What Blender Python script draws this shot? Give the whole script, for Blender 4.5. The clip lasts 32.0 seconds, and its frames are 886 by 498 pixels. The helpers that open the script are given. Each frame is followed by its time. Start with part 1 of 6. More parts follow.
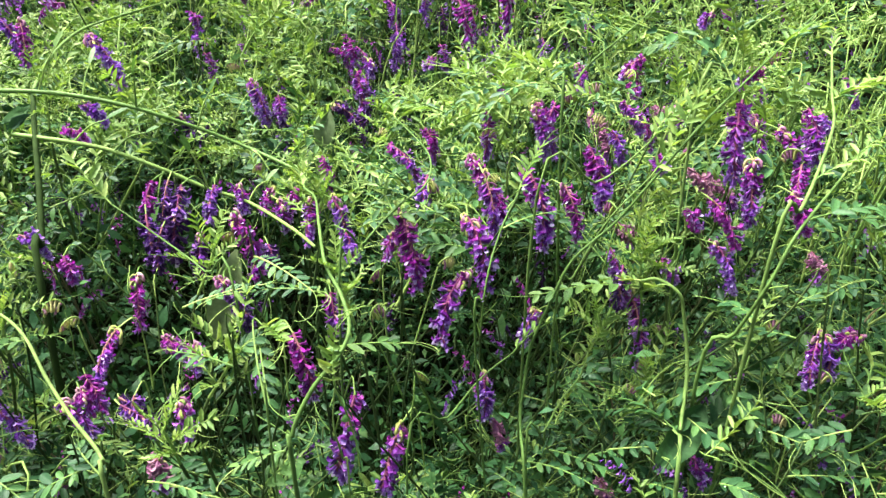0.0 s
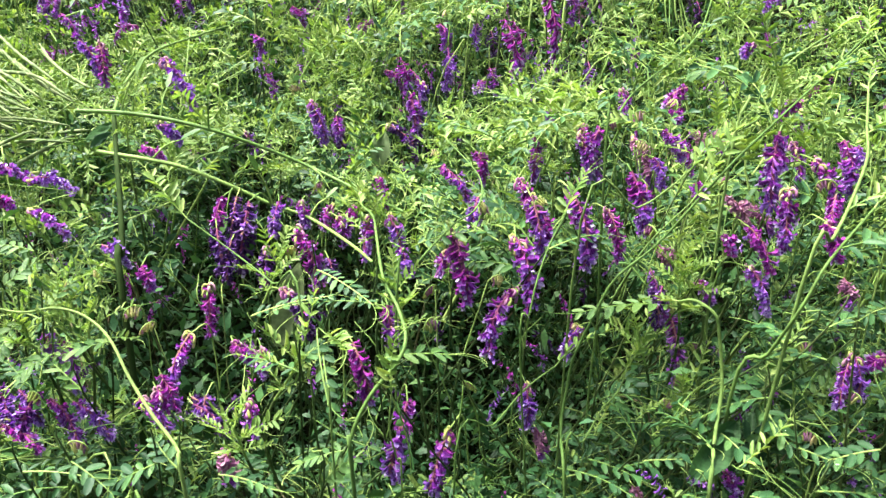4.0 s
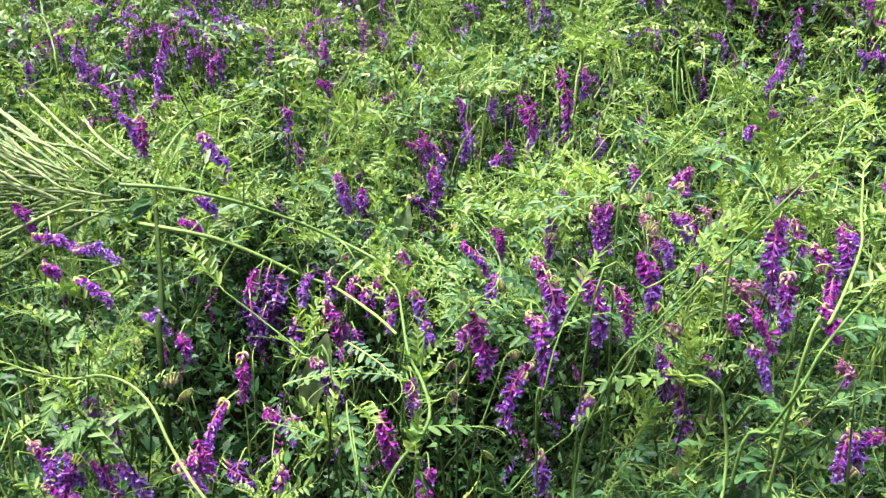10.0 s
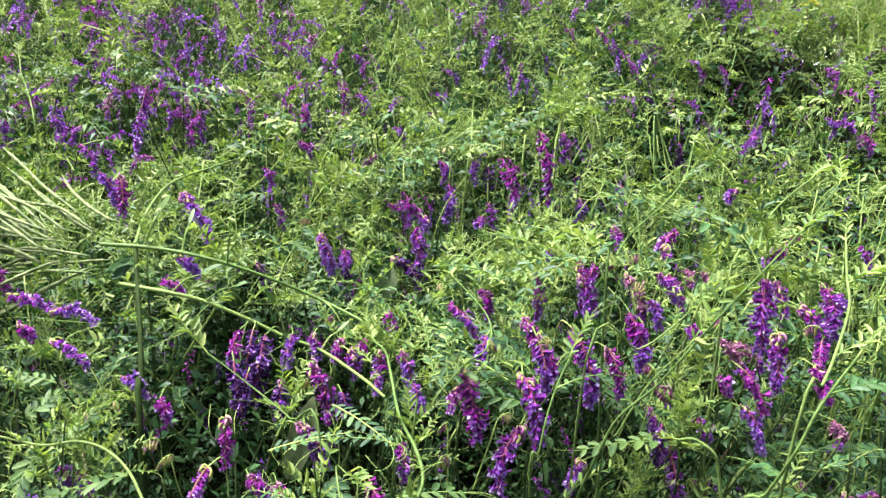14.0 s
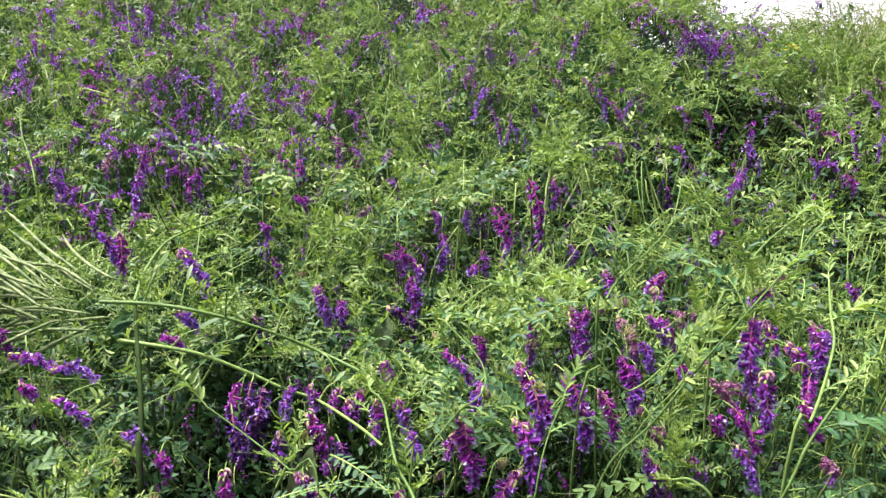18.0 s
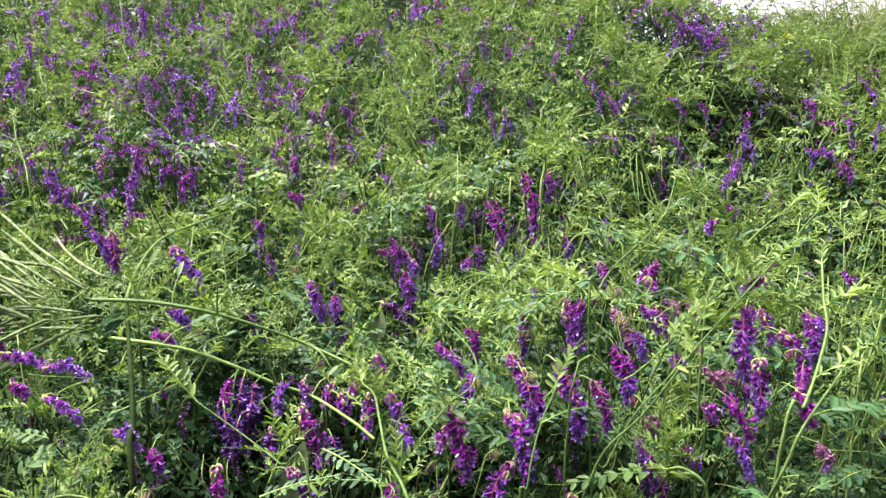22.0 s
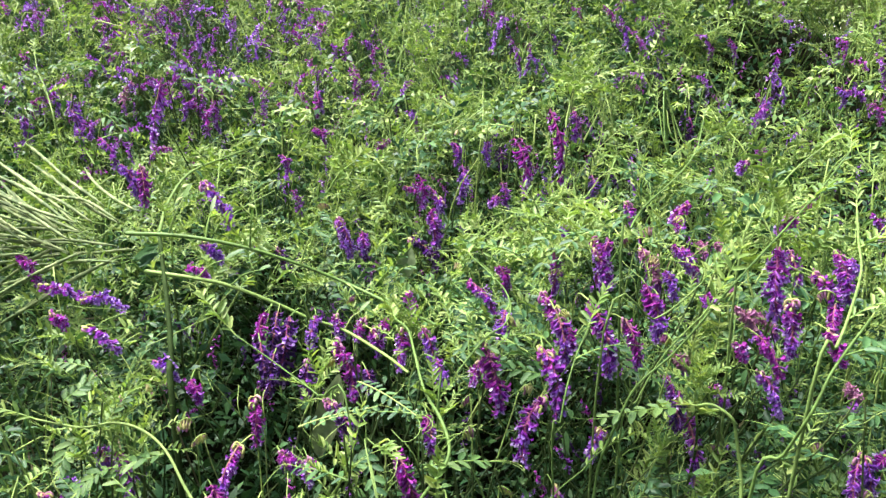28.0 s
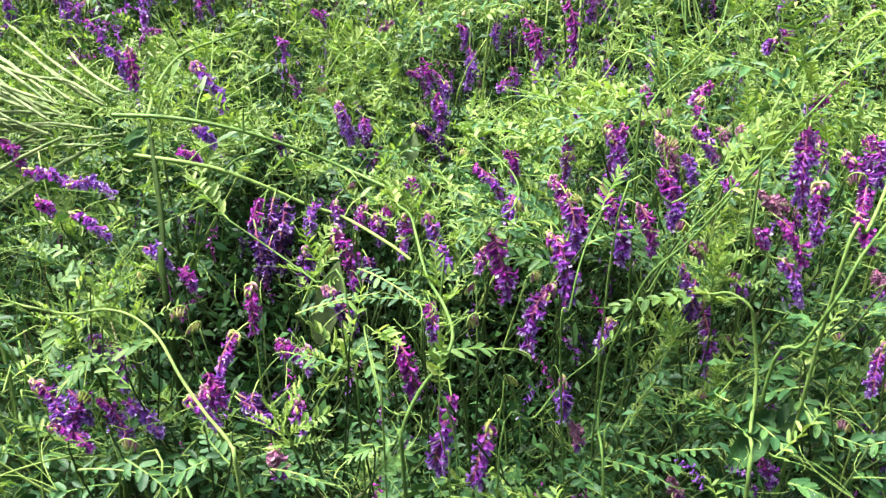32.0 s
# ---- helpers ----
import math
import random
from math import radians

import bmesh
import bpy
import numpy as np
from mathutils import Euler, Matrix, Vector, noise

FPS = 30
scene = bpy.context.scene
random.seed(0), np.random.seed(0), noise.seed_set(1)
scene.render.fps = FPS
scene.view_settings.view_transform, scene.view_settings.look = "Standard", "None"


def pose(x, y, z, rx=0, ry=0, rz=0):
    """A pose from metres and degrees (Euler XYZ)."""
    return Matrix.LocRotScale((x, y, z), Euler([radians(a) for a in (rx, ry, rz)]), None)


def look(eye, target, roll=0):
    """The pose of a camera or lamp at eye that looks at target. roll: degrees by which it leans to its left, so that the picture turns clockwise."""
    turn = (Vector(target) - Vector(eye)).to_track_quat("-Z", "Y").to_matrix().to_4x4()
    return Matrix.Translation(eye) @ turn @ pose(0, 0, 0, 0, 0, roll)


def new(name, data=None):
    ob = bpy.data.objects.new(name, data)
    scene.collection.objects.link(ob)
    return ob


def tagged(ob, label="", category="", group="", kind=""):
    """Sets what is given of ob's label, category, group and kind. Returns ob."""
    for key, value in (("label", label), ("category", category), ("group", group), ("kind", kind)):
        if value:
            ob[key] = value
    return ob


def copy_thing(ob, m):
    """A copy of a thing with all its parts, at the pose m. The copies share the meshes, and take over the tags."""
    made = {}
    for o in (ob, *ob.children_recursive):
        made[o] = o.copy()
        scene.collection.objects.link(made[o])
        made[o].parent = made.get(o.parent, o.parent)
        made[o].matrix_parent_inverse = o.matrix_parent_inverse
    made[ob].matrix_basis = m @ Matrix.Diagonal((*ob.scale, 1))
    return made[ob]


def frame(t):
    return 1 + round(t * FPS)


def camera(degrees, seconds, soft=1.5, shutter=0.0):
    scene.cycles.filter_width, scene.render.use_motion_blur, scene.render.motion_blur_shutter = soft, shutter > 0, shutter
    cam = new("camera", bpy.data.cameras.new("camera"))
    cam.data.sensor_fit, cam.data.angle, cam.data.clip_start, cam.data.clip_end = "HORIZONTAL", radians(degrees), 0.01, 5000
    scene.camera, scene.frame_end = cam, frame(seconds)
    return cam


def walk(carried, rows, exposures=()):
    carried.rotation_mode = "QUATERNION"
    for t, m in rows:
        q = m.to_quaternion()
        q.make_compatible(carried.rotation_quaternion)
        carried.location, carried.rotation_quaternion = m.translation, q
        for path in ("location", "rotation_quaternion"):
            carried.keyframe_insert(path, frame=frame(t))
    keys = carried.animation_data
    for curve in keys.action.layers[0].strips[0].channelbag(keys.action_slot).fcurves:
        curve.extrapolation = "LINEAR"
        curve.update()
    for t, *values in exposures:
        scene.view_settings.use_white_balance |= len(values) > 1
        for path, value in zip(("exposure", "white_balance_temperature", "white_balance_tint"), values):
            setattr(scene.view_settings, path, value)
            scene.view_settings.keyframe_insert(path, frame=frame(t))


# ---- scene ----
cam = camera(57.7, 32.0, soft=1.45)
PATH = [
    (0, (0.008, 0.023, 1.251), (-0.002, 1.885, 0.522), 0.1),
    (0.5, (0.001, 0.017, 1.255), (-0.048, 1.872, 0.507), -0.6),
    (1, (0.008, 0.013, 1.26), (-0.069, 1.868, 0.517), -0.2),
    (1.5, (-0.001, 0.005, 1.261), (-0.06, 1.864, 0.526), 0.9),
    (2, (0.021, -0.006, 1.264), (-0.087, 1.854, 0.538), -0.4),
    (2.5, (0.012, -0.011, 1.27), (-0.076, 1.851, 0.544), 0.1),
    (3, (0.004, -0.014, 1.274), (-0.088, 1.848, 0.552), 0.0),
    (3.5, (0.0, -0.016, 1.274), (-0.1, 1.849, 0.559), 0.2),
    (5.5, (-0.001, -0.016, 1.276), (-0.122, 1.852, 0.573), 0.3),
    (6, (-0.011, -0.017, 1.28), (-0.126, 1.85, 0.57), 1.1),
    (6.5, (-0.014, -0.019, 1.284), (-0.122, 1.844, 0.565), 1.5),
    (7, (-0.016, -0.019, 1.285), (-0.115, 1.837, 0.547), 1.9),
    (7.5, (-0.018, -0.027, 1.291), (-0.109, 1.829, 0.55), 2.1),
    (8, (-0.021, -0.039, 1.298), (-0.108, 1.82, 0.566), 2.2),
    (8.5, (-0.025, -0.043, 1.3), (-0.118, 1.821, 0.582), 2.1),
    (9, (-0.022, -0.046, 1.305), (-0.128, 1.827, 0.612), 1.7),
    (9.5, (-0.012, -0.057, 1.313), (-0.144, 1.837, 0.684), 0.7),
    (10, (-0.01, -0.051, 1.317), (-0.141, 1.85, 0.709), 0.8),
    (10.5, (-0.012, -0.054, 1.321), (-0.147, 1.851, 0.726), 0.6),
    (11, (-0.022, -0.056, 1.321), (-0.152, 1.856, 0.752), 0.8),
    (11.5, (-0.025, -0.054, 1.319), (-0.151, 1.868, 0.779), 0.9),
    (12, (-0.018, -0.055, 1.319), (-0.139, 1.872, 0.799), 0.6),
    (12.5, (-0.022, -0.052, 1.318), (-0.127, 1.883, 0.823), 0.8),
    (13, (-0.027, -0.047, 1.315), (-0.107, 1.893, 0.836), 1.3),
    (13.5, (-0.031, -0.047, 1.312), (-0.095, 1.897, 0.846), 1.6),
    (15.5, (-0.023, -0.055, 1.316), (-0.069, 1.906, 0.925), 1.3),
    (16, (-0.024, -0.061, 1.318), (-0.076, 1.906, 0.961), 1.1),
    (16.5, (-0.021, -0.059, 1.316), (-0.077, 1.911, 0.976), 0.6),
    (17, (-0.019, -0.056, 1.313), (-0.075, 1.915, 0.975), 0.4),
    (17.5, (-0.018, -0.061, 1.315), (-0.072, 1.91, 0.979), 0.3),
    (18, (-0.023, -0.065, 1.317), (-0.08, 1.905, 0.98), 0.0),
    (18.5, (-0.022, -0.07, 1.318), (-0.086, 1.901, 0.985), -0.1),
    (19, (-0.017, -0.071, 1.319), (-0.087, 1.901, 0.994), -0.3),
    (19.5, (-0.013, -0.069, 1.317), (-0.087, 1.905, 1.001), -0.5),
    (20, (-0.015, -0.071, 1.319), (-0.087, 1.903, 1.005), -0.7),
    (20.5, (-0.019, -0.073, 1.315), (-0.088, 1.902, 1.002), -0.7),
    (21, (-0.013, -0.071, 1.314), (-0.085, 1.902, 0.996), -0.9),
    (21.5, (-0.006, -0.067, 1.312), (-0.08, 1.905, 0.985), -0.9),
    (22, (-0.011, -0.062, 1.309), (-0.075, 1.908, 0.971), -0.9),
    (22.5, (-0.019, -0.069, 1.313), (-0.081, 1.899, 0.964), -0.8),
    (23, (-0.025, -0.071, 1.317), (-0.096, 1.894, 0.953), -0.8),
    (23.5, (-0.02, -0.072, 1.317), (-0.108, 1.891, 0.945), -1.1),
    (24, (-0.022, -0.066, 1.314), (-0.112, 1.895, 0.931), -1.0),
    (24.5, (-0.028, -0.058, 1.309), (-0.106, 1.901, 0.915), -0.9),
    (26.5, (-0.024, -0.067, 1.315), (-0.112, 1.887, 0.895), -0.8),
    (27, (-0.027, -0.061, 1.31), (-0.112, 1.887, 0.865), -0.8),
    (27.5, (-0.034, -0.065, 1.312), (-0.116, 1.876, 0.838), -0.5),
    (28, (-0.035, -0.066, 1.31), (-0.121, 1.871, 0.82), -0.4),
    (28.5, (-0.03, -0.052, 1.297), (-0.119, 1.877, 0.777), -0.4),
    (29, (-0.031, -0.049, 1.294), (-0.109, 1.865, 0.719), -0.3),
    (29.5, (-0.025, -0.04, 1.286), (-0.122, 1.859, 0.666), -1.0),
    (30, (-0.032, -0.046, 1.285), (-0.111, 1.846, 0.642), -0.2),
    (30.5, (-0.025, -0.048, 1.288), (-0.124, 1.835, 0.621), -0.8),
    (31, (-0.027, -0.045, 1.288), (-0.123, 1.833, 0.608), -0.6),
    (31.5, (-0.032, -0.038, 1.281), (-0.12, 1.834, 0.583), -0.1),
    (32, (-0.033, -0.031, 1.279), (-0.138, 1.834, 0.564), -0.5),
]
walk(cam, [(t, look(eye, target, roll)) for t, eye, target, roll in PATH],
     [(0, 2.21, 6500, 11), (1, 2.32, 6500, 12), (3, 2.32, 6500, 14), (7, 2.30, 6450, 15), (10, 2.28, 6380, 19), (11, 2.30, 6380, 18), (12, 2.09, 6330, 19), (13, 2.17, 6300, 24), (16, 1.80, 6280, 28), (22, 1.88, 6280, 30), (24.5, 2.05, 6260, 29), (27, 2.10, 6300, 25), (29, 2.11, 6350, 23), (31, 2.32, 6450, 17), (32, 2.32, 6500, 14)])

# ---------------------------------------------------------------- light
SUN_UP, SUN_ROUND = radians(66), radians(-75)
world = bpy.data.worlds.new("sky")
scene.world = world
world.use_nodes = True
wn = world.node_tree.nodes
sky = wn.new("ShaderNodeTexSky")
sky.sky_type, sky.sun_disc = "NISHITA", False
sky.sun_elevation, sky.sun_rotation = SUN_UP, SUN_ROUND
sky.air_density, sky.dust_density, sky.ozone_density = 1.0, 7.0, 1.0
world.node_tree.links.new(sky.outputs["Color"], wn["Background"].inputs["Color"])
wn["Background"].inputs["Strength"].default_value = 0.06
sun_data = bpy.data.lights.new("sun", "SUN")
sun_data.energy, sun_data.angle, sun_data.color = 5.0, radians(42), (1.0, 0.965, 0.91)
sun = new("sun", sun_data)
sun.matrix_world = look((0, 0, 0), (-math.sin(SUN_ROUND) * math.cos(SUN_UP), -math.cos(SUN_ROUND) * math.cos(SUN_UP), -math.sin(SUN_UP)))
sun.location = (0, 0, 8)


# ---------------------------------------------------------------- materials
def ramp(nt, fac, stops):
    r = nt.nodes.new("ShaderNodeValToRGB")
    while len(r.color_ramp.elements) < len(stops):
        r.color_ramp.elements.new(0.5)
    for e, (p, c) in zip(r.color_ramp.elements, stops):
        e.position, e.color = p, (*c, 1)
    nt.links.new(fac, r.inputs["Fac"])
    return r.outputs["Color"]


def plant_material(name, stops, rough=0.5, through_light=0.35, tint=(1, 1, 1), patch=9.0, grain=400.0, bump=0.25, spread=0.65, gloss=0.16):
    """A thin plant surface: colour varied from piece to piece and in patches, with light passing through."""
    m = bpy.data.materials.new(name)
    m.use_nodes = True
    nt = m.node_tree
    n, l = nt.nodes, nt.links
    n.clear()
    out = n.new("ShaderNodeOutputMaterial")
    geo, info, place = n.new("ShaderNodeNewGeometry"), n.new("ShaderNodeObjectInfo"), n.new("ShaderNodeTexCoord")
    add = n.new("ShaderNodeMath")
    add.operation = "ADD"
    l.new(geo.outputs["Random Per Island"], add.inputs[0])
    l.new(info.outputs["Random"], add.inputs[1])
    frac = n.new("ShaderNodeMath")
    frac.operation = "FRACT"
    l.new(add.outputs[0], frac.inputs[0])
    patches = n.new("ShaderNodeTexNoise")
    patches.inputs["Scale"].default_value, patches.inputs["Detail"].default_value = patch, 3
    l.new(geo.outputs["Position"], patches.inputs["Vector"])
    mix = n.new("ShaderNodeMix")
    mix.inputs["Factor"].default_value = spread
    l.new(patches.outputs["Fac"], mix.inputs[2])
    l.new(frac.outputs[0], mix.inputs[3])
    color = ramp(nt, mix.outputs[0], stops)
    fine = n.new("ShaderNodeTexNoise")
    fine.inputs["Scale"].default_value, fine.inputs["Detail"].default_value = grain, 2
    l.new(place.outputs["Object"], fine.inputs["Vector"])
    veins = n.new("ShaderNodeMix")
    veins.data_type, veins.blend_type = "RGBA", "MULTIPLY"
    veins.inputs["Factor"].default_value = 1.0
    l.new(color, veins.inputs[6])
    l.new(ramp(nt, fine.outputs["Fac"], [(0.3, (0.72, 0.72, 0.72)), (0.7, (1.15, 1.15, 1.15))]), veins.inputs[7])
    bumped = n.new("ShaderNodeBump")
    bumped.inputs["Strength"].default_value, bumped.inputs["Distance"].default_value = bump, 0.0006
    l.new(fine.outputs["Fac"], bumped.inputs["Height"])
    p = n.new("ShaderNodeBsdfPrincipled")
    p.inputs["Roughness"].default_value = rough
    p.inputs["Specular IOR Level"].default_value = gloss
    l.new(veins.outputs[2], p.inputs["Base Color"])
    l.new(bumped.outputs["Normal"], p.inputs["Normal"])
    if through_light:
        tr = n.new("ShaderNodeBsdfTranslucent")
        tinted = n.new("ShaderNodeMix")
        tinted.data_type, tinted.blend_type = "RGBA", "MULTIPLY"
        tinted.inputs["Factor"].default_value = 1.0
        tinted.inputs[7].default_value = (*tint, 1)
        l.new(veins.outputs[2], tinted.inputs[6])
        l.new(tinted.outputs[2], tr.inputs["Color"])
        both = n.new("ShaderNodeMixShader")
        both.inputs["Fac"].default_value = through_light
        l.new(p.outputs[0], both.inputs[1])
        l.new(tr.outputs[0], both.inputs[2])
        l.new(both.outputs[0], out.inputs["Surface"])
    else:
        l.new(p.outputs[0], out.inputs["Surface"])
    return m


# Mature green, darkened so leaves low in the stand also carry its shade.
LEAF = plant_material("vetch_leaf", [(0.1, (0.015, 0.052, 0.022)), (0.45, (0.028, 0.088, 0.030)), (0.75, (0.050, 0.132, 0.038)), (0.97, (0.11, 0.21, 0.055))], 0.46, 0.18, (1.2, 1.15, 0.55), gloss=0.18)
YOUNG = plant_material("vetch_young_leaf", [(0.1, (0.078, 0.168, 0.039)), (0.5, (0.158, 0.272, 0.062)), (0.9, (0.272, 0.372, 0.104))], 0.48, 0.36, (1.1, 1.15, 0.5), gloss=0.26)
FRESH = plant_material("vetch_fresh_leaf", [(0.1, (0.038, 0.100, 0.028)), (0.5, (0.068, 0.155, 0.040)), (0.9, (0.13, 0.23, 0.062))], 0.45, 0.30, (1.15, 1.15, 0.5), gloss=0.22)
STALK = plant_material("vetch_stalk", [(0.1, (0.085, 0.175, 0.038)), (0.5, (0.160, 0.275, 0.062)), (0.9, (0.270, 0.375, 0.105))], 0.5, 0.12, (1.1, 1.1, 0.6), grain=250)
STOUT = plant_material("stout_stalk", [(0.1, (0.056, 0.120, 0.028)), (0.5, (0.095, 0.175, 0.042)), (0.9, (0.16, 0.245, 0.068))], 0.6, 0.08, patch=25, grain=160, gloss=0.1)
# Dull stalk green, darkened further: the shade low in the stand is in its colour.
LOWSTALK = plant_material("vetch_shaded_stalk", [(0.1, (0.025, 0.045, 0.015)), (0.5, (0.045, 0.080, 0.025)), (0.9, (0.085, 0.125, 0.04))], 0.7, 0.05, grain=250, gloss=0.05)
BUD = plant_material("vetch_bud", [(0.1, (0.26, 0.36, 0.08)), (0.5, (0.42, 0.47, 0.14)), (0.8, (0.54, 0.47, 0.25)), (0.97, (0.45, 0.22, 0.27))], 0.5, 0.3)
CALYX = plant_material("vetch_calyx", [(0.1, (0.12, 0.03, 0.08)), (0.5, (0.22, 0.05, 0.14)), (0.9, (0.28, 0.16, 0.10))], 0.5, 0.15)
PETAL_M = plant_material("petal_magenta", [(0.1, (0.11, 0.008, 0.11)), (0.5, (0.25, 0.020, 0.25)), (0.9, (0.44, 0.09, 0.44))], 0.45, 0.35, (1.1, 0.8, 1.1), patch=40)
PETAL_P = plant_material("petal_purple", [(0.1, (0.085, 0.010, 0.13)), (0.5, (0.20, 0.030, 0.31)), (0.9, (0.40, 0.15, 0.56))], 0.45, 0.35, (1.1, 0.8, 1.1), patch=40)
PETAL_V = plant_material("petal_violet", [(0.1, (0.085, 0.020, 0.18)), (0.5, (0.19, 0.060, 0.38)), (0.9, (0.38, 0.19, 0.62))], 0.45, 0.35, (1.0, 0.8, 1.1), patch=40)
# Violet darkened to carry the shade on spikes that hang in hollows.
PETAL_D = plant_material("petal_shadowed", [(0.1, (0.028, 0.010, 0.055)), (0.5, (0.060, 0.022, 0.110)), (0.9, (0.12, 0.06, 0.19))], 0.6, 0.25, patch=40, gloss=0.08)
PETAL_F = plant_material("petal_faded", [(0.1, (0.24, 0.07, 0.20)), (0.5, (0.34, 0.15, 0.27)), (0.9, (0.42, 0.27, 0.30))], 0.55, 0.35, patch=40)
LIP_M = plant_material("petal_pink_lip", [(0.1, (0.26, 0.03, 0.28)), (0.5, (0.38, 0.08, 0.45)), (0.9, (0.56, 0.28, 0.66))], 0.42, 0.4, patch=60)
LIP = plant_material("petal_pale_lip", [(0.1, (0.32, 0.15, 0.58)), (0.5, (0.50, 0.33, 0.76)), (0.9, (0.78, 0.68, 0.90))], 0.42, 0.4, patch=60)
POD = plant_material("mustard_pod", [(0.1, (0.07, 0.12, 0.04)), (0.5, (0.13, 0.19, 0.065)), (0.9, (0.21, 0.27, 0.11))], 0.6, 0.1, grain=150)
# Very dark green: the stalk's shaded near side is put into its colour.
SHADEDSTEM = plant_material("mustard_stem", [(0.1, (0.010, 0.020, 0.006)), (0.5, (0.018, 0.036, 0.009)), (0.9, (0.030, 0.050, 0.015))], 0.8, 0.0, grain=120, gloss=0.04)
DULL = plant_material("old_leaf", [(0.1, (0.07, 0.11, 0.045)), (0.5, (0.11, 0.17, 0.065)), (0.9, (0.18, 0.24, 0.10))], 0.6, 0.25, patch=60, grain=180)
YELLOW = plant_material("yellow_petal", [(0.1, (0.72, 0.55, 0.02)), (0.9, (0.85, 0.70, 0.05))], 0.5, 0.3)
TWIG = plant_material("dead_twig", [(0.1, (0.010, 0.008, 0.006)), (0.9, (0.035, 0.028, 0.020))], 0.85, 0.0, grain=140, gloss=0.06)
STRAW = plant_material("dry_straw", [(0.1, (0.09, 0.075, 0.04)), (0.5, (0.15, 0.13, 0.07)), (0.9, (0.22, 0.20, 0.11))], 0.8, 0.1)
GRASS = plant_material("grass_blade", [(0.1, (0.14, 0.23, 0.07)), (0.5, (0.27, 0.35, 0.14)), (0.9, (0.44, 0.48, 0.25))], 0.5, 0.35, (1.2, 1.15, 0.6))
# Darker than real soil: the shade under the plants is put into its colour.
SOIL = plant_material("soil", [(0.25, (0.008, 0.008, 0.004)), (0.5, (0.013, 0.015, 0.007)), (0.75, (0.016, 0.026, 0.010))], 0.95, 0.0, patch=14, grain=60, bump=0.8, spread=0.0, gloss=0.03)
DROP = bpy.data.materials.new("water")
DROP.use_nodes = True
drop_node = DROP.node_tree.nodes["Principled BSDF"]
drop_node.inputs["Roughness"].default_value, drop_node.inputs["IOR"].default_value, drop_node.inputs["Transmission Weight"].default_value = 0.02, 1.33, 1.0


# ---------------------------------------------------------------- mesh tools
class Bag:
    """Gathers triangles, each with its material, into one mesh."""

    def __init__(self):
        self.v, self.f, self.m, self.mats, self.n = [], [], [], [], 0

    def add(self, shape, m=None, mat=None):
        for v, f, own in shape:
            v = np.asarray(v, float)
            if m is not None:
                m4 = np.array(m)
                v = v @ m4[:3, :3].T + m4[:3, 3]
            self._put(v, np.asarray(f, int), mat or own)
        return self

    def scatter(self, shape, turns, places, mat=None):
        """The shape once for each 3 x 3 turn and place."""
        for v, f, own in shape:
            v = np.einsum("nij,vj->nvi", turns, np.asarray(v, float)) + places[:, None]
            f = np.asarray(f, int)[None] + np.arange(len(places))[:, None, None] * v.shape[1]
            self._put(v.reshape(-1, 3), f.reshape(-1, 3), mat or own)
        return self

    def _put(self, v, f, mat):
        if mat not in self.mats:
            self.mats.append(mat)
        self.v.append(v)
        self.f.append(f + self.n)
        self.m.append(np.full(len(f), self.mats.index(mat)))
        self.n += len(v)

    def shape(self):
        return [(v, f - k, self.mats[m[0]]) for v, f, m, k in zip(self.v, self.f, self.m, np.cumsum([0] + [len(v) for v in self.v]))]

    def mesh(self, name):
        v, f, mi = np.concatenate(self.v), np.concatenate(self.f), np.concatenate(self.m)
        me = bpy.data.meshes.new(name)
        me.vertices.add(len(v))
        me.vertices.foreach_set("co", v.astype(np.float32).ravel())
        me.loops.add(f.size)
        me.loops.foreach_set("vertex_index", f.astype(np.int32).ravel())
        me.polygons.add(len(f))
        me.polygons.foreach_set("loop_start", np.arange(0, f.size, 3, dtype=np.int32))
        me.polygons.foreach_set("loop_total", np.full(len(f), 3, dtype=np.int32))
        for mat in self.mats:
            me.materials.append(mat)
        me.polygons.foreach_set("material_index", mi.astype(np.int32))
        me.polygons.foreach_set("use_smooth", np.ones(len(f), dtype=bool))
        me.update(calc_edges=True)
        return me


def part(name, mesh, parent, m=None, label=""):
    ob = new(name, mesh)
    ob.parent = parent
    if m is not None:
        ob.matrix_local = m
    return tagged(ob, label)


def smooth_path(pts, steps=5):
    """A smooth line through the points."""
    p = [np.array(q, float) for q in pts]
    p = [2 * p[0] - p[1]] + p + [2 * p[-1] - p[-2]]
    line = []
    for a, b, c, d in zip(p, p[1:], p[2:], p[3:]):
        for i in range(steps):
            t = i / steps
            line.append(0.5 * (2 * b + (c - a) * t + (2 * a - 5 * b + 4 * c - d) * t * t + (3 * b - a - 3 * c + d) * t ** 3))
    return np.array(line + [p[-2]])


